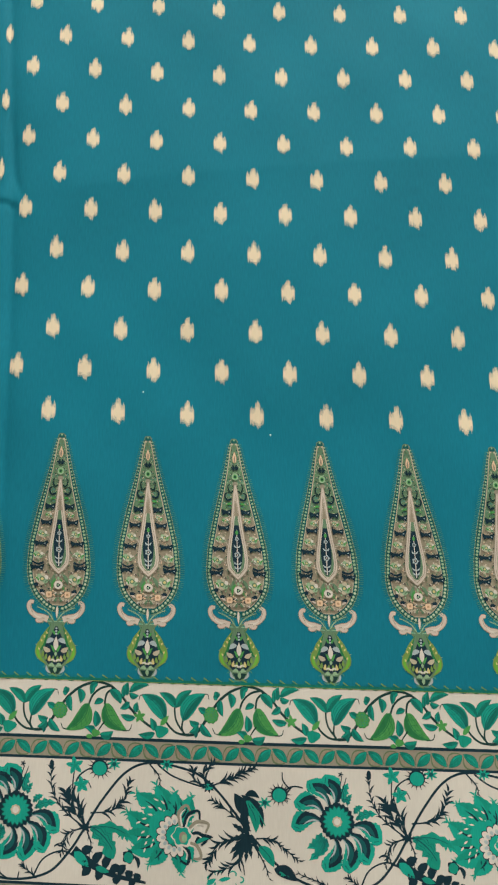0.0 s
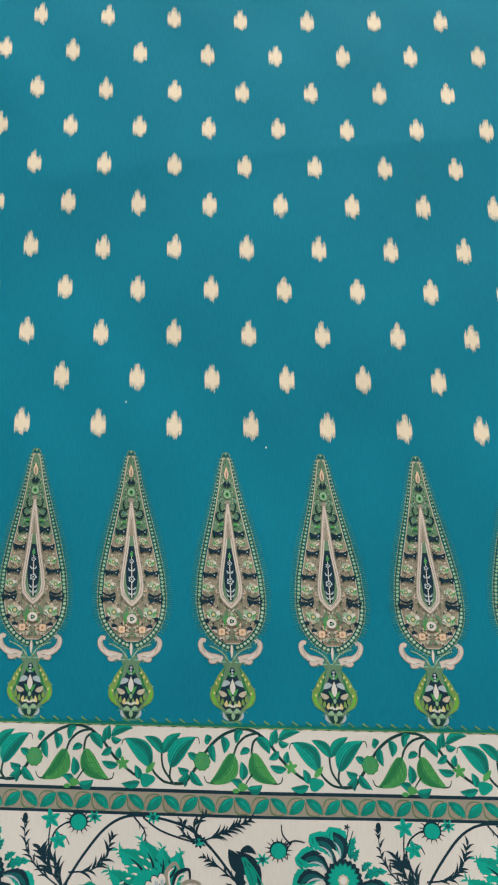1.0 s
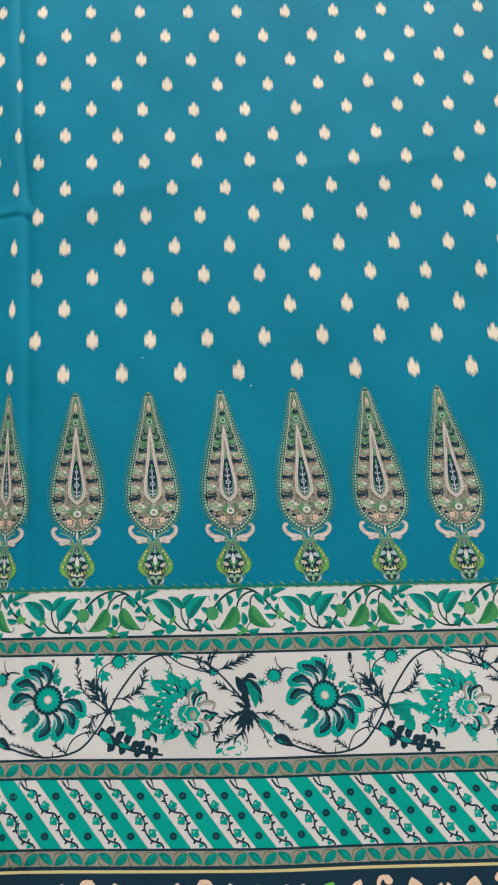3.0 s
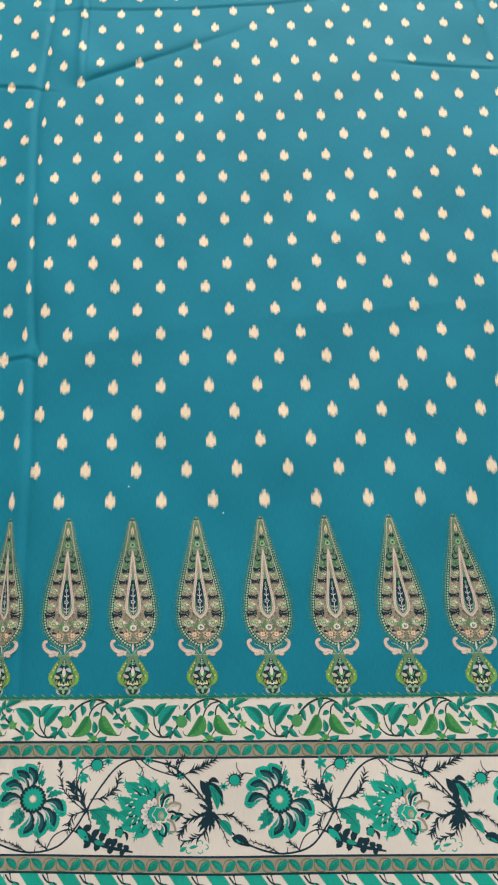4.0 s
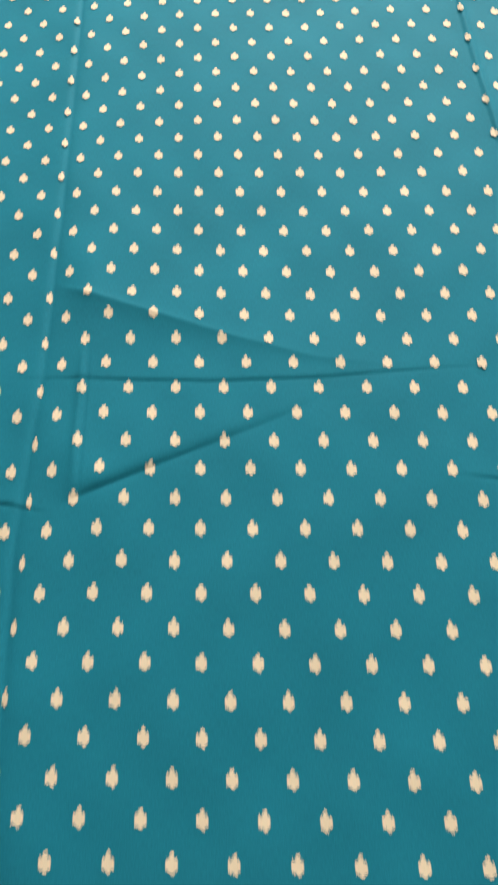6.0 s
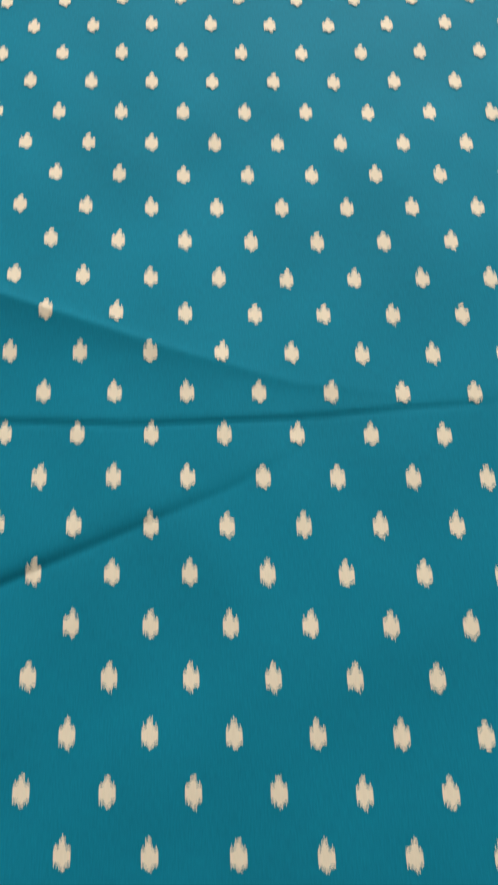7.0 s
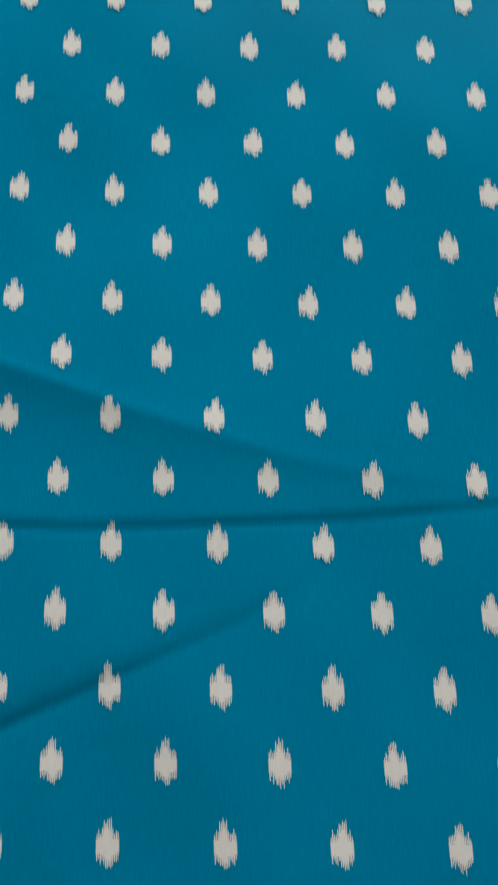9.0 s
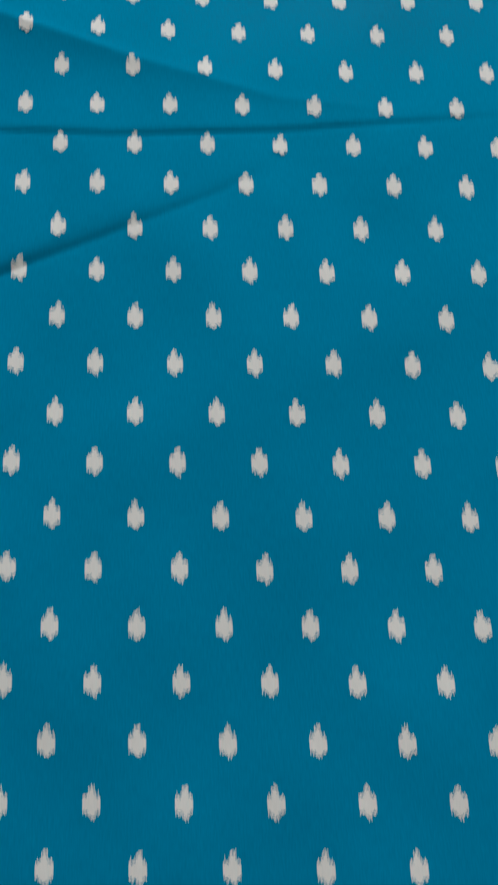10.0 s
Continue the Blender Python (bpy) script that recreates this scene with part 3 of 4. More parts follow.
    # the pale flame: a double band round a brown tip and a dark heart with a flowering sprig
    hull = lambda t: float(np.interp(t, (0, 0.1, 0.3, 0.5, 0.7, 0.82, 0.90, 0.96, 1), (0.5, 1.5, 2.9, 4.5, 6.6, 7.3, 6.4, 3.4, 0.2)))
    tree.body(V(270), V(748), lambda t: hull(t) + 0.4, "umber", 8, 30)
    tree.body(V(274), V(744), hull, "pink", 9, 30)
    tree.body(V(292), V(734), lambda t: max(0.1, hull(t) - 0.95), "umber", 10, 30)
    tree.body(V(300), V(731), lambda t: max(0.1, hull(t) - 1.25), "pink", 10.5, 30)
    tree.body(V(350), V(718), lambda t: max(0.1, hull(0.16 + 0.80 * t) - 2.3), "moss", 11, 28)
    tree.body(V(352), V(432), lambda t: 0.15 + 1.35 * t, "umber", 11.5, 10)
    tree.body(V(478), V(712), lambda t: max(0.15, 3.7 * math.sin(math.pi * min(1, 0.10 + 0.86 * t ** 1.25)) ** 0.75), "night", 12, 24)
    tree.stem([(0, V(708)), (0, V(640)), (0, V(500))], 0.75, "paper", 13, 0.5)
    for y, size in ((626, 2.4), (546, 1.6)):
        tree.disc((0, V(y)), size, size * 0.95, "mist", 14, 15, 5, 0.3)
        tree.disc((0, V(y)), size * 0.5, size * 0.5, "navy", 15, 8)
        tree.disc((0, V(y)), size * 0.22, size * 0.22, "pink", 16, 6)
    for s in (-1, 1):
        for y, far in ((590, 2.1), (672, 2.6), (694, 2.3)):
            tree.leaf((0, V(y)), (s * far, V(y) + 2.0), 1.0, "mist", 14, -0.18 * s, n=6)
    tree.disc((0, V(515)), 1.0, 1.6, "leaf", 13, 8)
    # eye near the tip, bulb, buds, and the white heart below the flame
    tree.disc((0, V(230)), 2.3, 2.7, "mint", 8, 14)
    tree.disc((0, V(230)), 1.3, 1.6, "leaf", 9, 10)
    tree.disc((0, V(230)), 0.7, 0.9, "ink", 10, 8)
    tree.disc((0, V(268)), 1.8, 1.9, "taupe", 8, 10)
    tree.leaf((0, V(160)), (0, V(100)), 2.6, "blush", 6, belly=0.35)
    tree.leaf((0, V(156)), (0, V(118)), 1.2, "umber", 7, belly=0.35)
    tree.disc((0, V(66)), 0.9, 1.6, "moss", 6, 8)
    tree.disc((0, V(800)), 3.4, 3.2, "umber", 7, 14)
    tree.disc((0, V(799)), 3.0, 2.8, "paper", 8, 14)
    tree.disc((0, V(800)), 1.6, 1.5, "navy", 9, 10, 3, 0.3)
    tree.disc((0, V(800)), 0.7, 0.7, "mint", 10, 7)
    tree.disc((0, V(768)), 0.8, 1.3, "mint", 8, 7)
    whole = tree.lay("cypress_motif", fabric, "cypress-shaped paisley with a beaded rim and pale flame")
    fringe.lay("fringe", whole, "hair-fine grey-green fringe")

    # scrolls: a pale horn that curls up and outwards, with a lobe below
    for s in (-1, 1):
        curl = Print(u + 1.9, 0, flip=s)
        curl.stem([(1.4, -148.6), (4.0, -144.2), (8.4, -141.2), (12.6, -139.6)], 0.9, "mint", 2, 0.7)
        curl.stem([(1.0, -149.0), (3.2, -142.6), (7.0, -139.6), (10.4, -138.8)], 0.7, "haze", 1, 0.7)
        for wide, colour, layer in ((1.0, "umber", 3), (0.0, "pink", 4)):
            curl.stem([(5.0, -147.6), (9.0, -146.2), (13.4, -145.2), (17.0, -142.2), (18.2, -138.6), (17.0, -136.2), (15.0, -136.6)], 3.7 + wide, colour, layer, 0.55, each=6)
            curl.stem([(8.0, -146.2), (9.6, -148.4), (11.8, -148.8), (12.6, -147.4)], 2.4 + wide, colour, layer, 0.7, each=6)
        curl.stem([(7.4, -147.0), (12.0, -146.2), (16.0, -142.6), (17.4, -138.6)], 0.5, "taupe", 5, 0.6)
        curl.leaf((8.0, -146.2), (15.6, -142.6), 1.0, "paper", 5, -0.2, n=7)
        for k in range(6):
            curl.stem([(8.0 + 1.6 * k, -149.3 + 0.9 * k + 0.12 * k * k), (8.6 + 1.9 * k, -150.6 + 0.8 * k + 0.16 * k * k)], 0.4, "mint", 2, 0.5)
        for k in range(5):
            curl.stem([(1.6 + 2.4 * k, -139.6 + 0.4 * k), (2.2 + 2.7 * k, -141.6 + 0.7 * k)], 0.45, "haze", 1, 0.5)
        curl.leaf((0.8, -149.4), (6.6, -146.6), 1.5, "moss", 2, 0.1)
        curl.lay("scroll", whole, "pale pink curled scroll")

    # vase: two lime horns round a dark heart with pale leaves, on a small foot
    pot = Print(u + 1.9, 0, lean=-0.006)
    W = lambda y: -148.7 - (y - 985) / 7.9
    Q = lambda x: x / 8.6
    pot.leaf((0, -137.8), (0, -147.4), 2.4, "moss", 2)
    pot.leaf((0, -138.6), (0, -146.6), 1.5, "paper", 3)
    pot.field(-7.6, 7.6, W(992), W(980), "haze", 1, 1.2)
    pot.field(-7.2, 7.2, W(988), W(984), "mint", 2, 1.2)
    belly = lambda t: float(np.interp(t, (0, 0.08, 0.18, 0.30, 0.44, 0.60, 0.74, 0.86, 1), (6.2, 4.4, 4.6, 6.6, 10.2, 12.2, 11.6, 9.0, 5.6)))
    pot.body(W(990), W(1218), lambda t: belly(t) + 0.35 * math.sin(t * 34) ** 2, "moss", 1, 34)
    pot.body(W(1012), W(1208), lambda t: max(0.4, float(np.interp(t, (0, 0.12, 0.3, 0.5, 0.7, 0.85, 1), (0.9, 2.0, 4.2, 7.2, 8.6, 7.6, 4.2)))), "night", 3, 28)
    for s in (-1, 1):
        pot.leaf((s * Q(30), W(996)), (s * Q(86), W(1140)), 4.2, "fern", 3.5, 0.04 * s, belly=0.66, n=12)
        pot.leaf((s * Q(34), W(1004)), (s * Q(94), W(1134)), 3.2, "lime", 4, 0.06 * s, belly=0.66, n=12)
        pot.leaf((s * Q(100), W(1090)), (s * Q(50), W(1206)), 3.2, "lime", 4, 0.20 * s, belly=0.45, n=10)
        pot.leaf((s * Q(98), W(1110)), (s * Q(64), W(1190)), 1.6, "apple", 5, 0.22 * s, n=7)
        for x, y in ((52, 1052), (66, 1072), (82, 1092), (94, 1136)):
            pot.leaf((s * Q(x), W(y)), (s * Q(x + 6), W(y - 14)), 1.1, "straw", 6, 0.1 * s, n=5)
        pot.leaf((s * Q(12), W(1078)), (s * Q(56), W(1100)), 3.2, "mist", 5, 0.12 * s, n=8)
        pot.leaf((s * Q(30), W(1140)), (s * Q(72), W(1118)), 3.0, "sand", 5, -0.10 * s, n=8)
        pot.leaf((s * Q(8), W(1146)), (s * Q(30), W(1108)), 1.8, "leaf", 5, 0.1 * s, n=6)
        pot.leaf((s * Q(8), W(1056)), (s * Q(26), W(1030)), 1.4, "leaf", 5, 0.1 * s, n=6)
        for x, y in ((16, 1182), (36, 1180), (56, 1172), (74, 1158)):
            pot.leaf((s * Q(x), W(y + 12)), (s * Q(x - 5), W(y - 20)), 2.0, "lime" if x != 36 else "straw", 6, 0.05, belly=0.3, n=6)
        pot.stem([(s * Q(2), W(1192)), (s * Q(16), W(1182)), (s * Q(28), W(1188))], 1.3, "paper", 7, 0.7)
        for k in range(5):
            pot.leaf((s * 11.6, W(1110) - 2.0 * k), (s * (14.0 - 0.5 * k), W(1106) - 2.4 * k), 0.5, "mint", 1)
        # foot
        pot.leaf((s * Q(4), W(1216)), (s * Q(40), W(1214)), 2.4, "mint", 4, 0.25 * s, n=7)
        pot.leaf((s * Q(50), W(1212)), (s * Q(22), W(1252)), 1.6, "mist", 4, 0.2 * s, n=7)
        pot.stem([(s * Q(4), W(1262)), (s * Q(34), W(1260)), (s * Q(44), W(1250))], 0.9, "haze", 2, 0.7)
        pot.leaf((s * Q(56), W(1210)), (s * Q(74), W(1222)), 0.9, "haze", 1, 0.2)
    pot.body(W(1210), W(1262), lambda t: 6.2 - 3.2 * t, "moss", 1, 12)
    pot.body(W(1222), W(1254), lambda t: 4.6 - 2.4 * t, "ink", 3, 10)
    pot.leaf((0, W(1250)), (0, W(1214)), 2.2, "mint", 5, belly=0.5)
    pot.body(W(1064), W(1136), lambda t: 1.6 * math.sin(math.pi * t ** 1.2) ** 0.9 + 0.05, "paper", 6, 12)
    pot.body(W(1140), W(1166), lambda t: 0.9 * math.sin(math.pi * t) + 0.05, "mint", 6, 7)
    for y in (1022, 1036, 1050):
        pot.disc((0, W(y)), 0.8, 0.7, "mist", 5, 7)
    pot.lay("vase", whole, "green lobed vase with dark inner leaves")


for k in range(-9, 10):
    u = -18.3 + 61.3 * k
    if -545 < u < 600:
        cypress(u)

# ---- the border: bands from the teal field towards the end of the cloth ----
U0, U1 = -552.0, 622.0


def band(name, v1, v0, colour, label, layer=1):
    p = Print()
    p.field(U0, U1, v0, v1, colour, layer, 2.4)
    return p.lay(name, fabric, label)


def rope(v, parent):
    """Dark green teeth with a lime stroke across each, and a thin straw line under them."""
    p = Print()
    u = U0 + 4
    while u < U1 - 9:
        p.leaf((u - 4.4, v + 1.6), (u + 4.6, v - 0.6), 2.7, "pine", 3, -0.08, belly=0.6, n=6)
        p.leaf((u - 1.6, v - 0.2), (u + 7.4, v - 0.8), 1.5, "deep", 3, 0.0, n=6)
        p.stem([(u - 3.4, v + 2.9), (u - 0.4, v + 0.9), (u + 2.6, v - 0.6)], 0.75, "lime", 4, 0.6)
        u += 8.4
    p.field(U0 + 2, U1 - 2, v - 0.9, v + 0.8, "pine", 2, 1.7)
    p.field(U0 + 2, U1 - 2, v - 1.3, v - 0.9, "lime", 3, 3.0)
    p.lay("rope_edge", parent, "thin slanting green rope edge", "stuff")


def line(v, thick, colour, parent, name="rule", layer=3):
    p = Print()
    p.field(U0, U1, v - thick / 2, v + thick / 2, colour, layer, 3.0)
    p.lay(name, parent)


vine_band = band("vine_band", -184.6, -222.0, "paper", "cream band with a green climbing vine")
rope(-185.2, vine_band)
line(-222.2, 1.9, "navy", vine_band)


def vine(u):
    """One bay of the climbing vine: tulip, arch, fruit, two hanging leaves and small blossoms."""
    k = 0.341
    p = Print(u, -218.0)
    q = lambda x, y: ((x - 20) * k, (1375 - y + (x - 20) * 0.041) * 0.337)
    S = lambda pts, w, taper=0.8: p.stem([q(*a) for a in pts], w, "ink", 2, taper)
    def Lf(a, b, w, c="sea", bend=0.0, vein="deep", **kw):
        """A leaf with a dark outline, one side in the darker dye and a vein."""
        p.leaf(q(*a), q(*b), w + 0.8, "pine" if c != "leaf" else "fern", 2.5, bend, belly=kw.get("belly", 0.42), n=kw.get("n", 8))
        p.leaf(q(*a), q(*b), w, c, 3, bend, vein=vein, shade="pine" if c != "leaf" else "fern", **kw)

    # tulip of the bay
    S([(20, 1376), (2, 1372), (-14, 1358), (-22, 1342)], 1.5)
    S([(18, 1375), (2, 1352), (-2, 1330), (1, 1318)], 1.3)
    S([(16, 1374), (12, 1362), (15, 1345)], 1.3)
    Lf((-20, 1349), (-66, 1300), 9.8, "jade", bend=-0.13, belly=0.45, n=12, pinnate="pine")
    p.stem([q(-64, 1301), q(-69, 1303), q(-71, 1311)], 0.7, "ink", 3)
    Lf((13, 1350), (58, 1300), 9.6, "jade", bend=0.14, belly=0.42, n=12)
    p.stem([q(56, 1301), (q(62, 1302)), q(64, 1311)], 0.7, "ink", 3)
    Lf((1, 1326), (-32, 1297), 5.2, bend=-0.12)
    Lf((1, 1326), (32, 1293), 5.2, bend=0.12)
    # main arch
    S([(20, 1376), (38, 1374), (52, 1358), (66, 1338), (84, 1314), (108, 1296), (138, 1288), (164, 1295), (186, 1314), (204, 1338), (224, 1358), (246, 1374), (262, 1381)], 1.9, 0.8)
    S([(168, 1295), (146, 1300), (130, 1314), (123, 1332)], 1.5)
    S([(172, 1300), (158, 1310), (154, 1330)], 1.5)
    # round fruit
    p.disc(q(68, 1340), 5.2, 5.5, "fern", 3.5, 20, 10, 0.1)
    p.disc(q(68, 1340), 4.6, 4.9, "leaf", 4, 20, 10, 0.1)
    for ring, few in ((3.4, 12), (1.8, 7)):
        for a in range(few):
            e = math.tau * a / few
            p.disc((q(68, 1340)[0] + ring * math.cos(e), q(68, 1340)[1] + ring * math.sin(e)), 0.5, 0.5, "sea", 5, 5)
    for a in range(7):
        p.stem([q(68 + 3 * math.cos(a), 1340 + 3 * math.sin(a)), q(68 + 11 * math.cos(a * 0.9), 1340 + 11 * math.sin(a * 0.9))], 0.35, "moss", 5)
    Lf((60, 1336), (43, 1326), 3.6)
    Lf((46, 1356), (26, 1349), 3.4, bend=0.2)
    Lf((48, 1356), (70, 1380), 4.0, bend=-0.12)
    Lf((40, 1370), (38, 1382), 1.6, "deep", vein=None)
    Lf((26, 1372), (42, 1352), 3.0, bend=-0.25)
    # hanging leaves
    Lf((124, 1328), (80, 1377), 10.2, "leaf", bend=0.17, belly=0.38, n=12, vein="fern", pinnate="fern")
    p.stem([q(88, 1376), q(76, 1374), q(71, 1364)], 0.8, "ink", 3)
    Lf((155, 1328), (198, 1379), 9.8, "leaf", bend=-0.17, belly=0.38, n=12, vein="fern", pinnate="fern")
    p.stem([q(190, 1379), q(203, 1378), q(207, 1368)], 0.8, "ink", 3)
    # small leaves on the arch
    for a, b, w, bend in (((104, 1299), (107, 1328), 4.2, 0.15), ((86, 1312), (91, 1343), 3.6, -0.1), ((128, 1290), (127, 1312), 3.0, 0.1), ((140, 1290), (126, 1304), 3.4, -0.15),
                          ((164, 1302), (186, 1330), 5.0, 0.12), ((152, 1322), (134, 1330), 3.2, -0.1), ((202, 1326), (184, 1339), 3.4, 0.1), ((190, 1318), (190, 1294), 2.2, 0),
                          ((197, 1314), (199, 1289), 4.2, 0.15), ((201, 1308), (240, 1295), 4.4, 0.15), ((201, 1310), (220, 1314), 3.2, -0.2), ((82, 1308), (76, 1296), 3.6, 0), ((82, 1308), (72, 1306), 3.0, 0)):
        Lf(a, b, w, bend=bend)
    # blossom between the hanging leaves
    p.stem([q(155, 1362), q(146, 1374), q(140, 1384)], 1.0, "ink", 2)
    Lf((138, 1372), (136, 1341), 4.4, bend=-0.1)
    Lf((136, 1388), (116, 1372), 3.8, bend=-0.25)
    Lf((146, 1386), (172, 1380), 4.6, bend=-0.2)
    p.disc(q(138, 1383), 3.2, 2.6, "leaf", 4, 12, 3, 0.2)
    p.disc(q(126, 1389), 2.0, 1.4, "leaf", 4, 9)
    # star blossom
    p.disc(q(222, 1353), 4.2, 4.2, "leaf", 4, 20, 5, 0.55, 0.4)
    Lf((214, 1356), (185, 1349), 3.6, bend=0.1)
    Lf((216, 1346), (217, 1326), 3.0, bend=0.1)
    # bell blossom at the end of the spray
    p.disc(q(264, 1381), 5.0, 4.2, "sea", 4, 16, 3, 0.25, 0.2)
    Lf((252, 1384), (220, 1386), 3.8, bend=0.12)
    Lf((250, 1380), (243, 1356), 3.6, bend=-0.1)
    p.leaf(q(262, 1370), q(278, 1352), 3.2, "leaf", 4)
    p.lay("vine_bay", vine_band, "tulip, arching stem and hanging green leaves")


for k in range(-4, 7):
    vine(-150 + 99.3 * k)


def leaf_band(v1, v0, shift, label):
    """Narrow taupe band of leaves that lean to and fro by turns, between dark rules."""
    b = band("leaf_band", v1, v0, "taupe", label)
    mid, h = (v1 + v0) / 2, (v1 - v0) * 0.36
    u, up = U0 + 8 + shift, True
    while u < U1 - 10:
        p = Print(u, mid)
        if up:      # rises along the band, its pale lobe above
            p.leaf((-5.4, -h * 0.80), (3.8, h * 1.06), 6.4, "olive", 2, 0.10, belly=0.5, n=10)
            p.leaf((-5.0, -h * 0.72), (3.0, h * 0.92), 4.6, "umber", 3, 0.12, belly=0.5, n=10)
            p.leaf((-4.4, -h * 1.00), (4.9, h * 0.92), 5.9, "pine", 4, -0.02, belly=0.52, n=10)
            p.leaf((-4.0, -h * 0.94), (4.6, h * 0.88), 4.9, "sea", 5, -0.02, belly=0.52, n=12, vein="pine")
            p.leaf((-1.6, -h * 0.2), (3.2, h * 0.7), 1.0, "jade", 7, 0.16, n=5)
            p.stem([(-5.9, -h * 0.92), (-5.0, -h * 0.1), (-2.6, h * 0.75)], 0.4, "umber", 4)
        else:       # falls along the band, its pale lobe below
            p.leaf((-5.0, h * 0.70), (3.2, -h * 1.10), 5.6, "olive", 2, -0.16, belly=0.5, n=10)
            p.leaf((-4.5, h * 0.62), (2.7, -h * 0.98), 4.0, "umber", 3, -0.16, belly=0.5, n=10)
            p.leaf((-4.9, h * 1.02), (4.9, -h * 0.96), 5.5, "pine", 4, 0.06, belly=0.50, n=10)
            p.leaf((-4.6, h * 0.96), (4.6, -h * 0.90), 4.5, "sea", 5, 0.06, belly=0.50, n=12, vein="pine")
            p.leaf((-2.4, h * 0.6), (3.0, -h * 0.5), 0.9, "jade", 7, 0.12, n=5)
            p.stem([(-4.2, h * 0.2), (-2.6, -h * 0.5), (0.4, -h * 0.95)], 0.4, "umber", 4)
        p.lay("small_leaf", b)
        u, up = u + 10.4, not up
    line(v0, 1.6, "navy", b)
    return b


leaf_band(-223.2, -235.0, 3.0, "narrow taupe band of leaning green leaves")

flower_band = band("flower_band", -235.9, -309.6, "paper", "wide cream band of jade blossoms and navy sprays")


TWIG = random.Random(23)


def frond(p, pts, n, size, colour="navy", w=1.1, layer=3, spread=0.62):
    """A twig with uneven, pointed, curving leaflets to both sides by turns."""
    p.stem(pts, w * 1.05, colour, layer, 0.4)
    for i in range(2 * n):
        t = min(1.0, 0.18 + 0.82 * i / max(1, 2 * n - 1) + TWIG.uniform(-0.03, 0.03))
        m = t * (len(pts) - 1)
        a = min(int(m), len(pts) - 2)
        f = m - a
        x, y = (pts[a][0] + (pts[a + 1][0] - pts[a][0]) * f, pts[a][1] + (pts[a + 1][1] - pts[a][1]) * f)
        d = math.atan2(pts[a + 1][1] - pts[a][1], pts[a + 1][0] - pts[a][0])
        s = size * TWIG.uniform(0.8, 1.35) * (1 - 0.4 * t)
        side = 1 if i % 2 else -1
        e = d + side * spread * TWIG.uniform(0.75, 1.2)
        p.leaf((x, y), (x + s * math.cos(e), y + s * math.sin(e)), size * 0.17, colour, layer, -0.13 * side, belly=0.3, n=5)


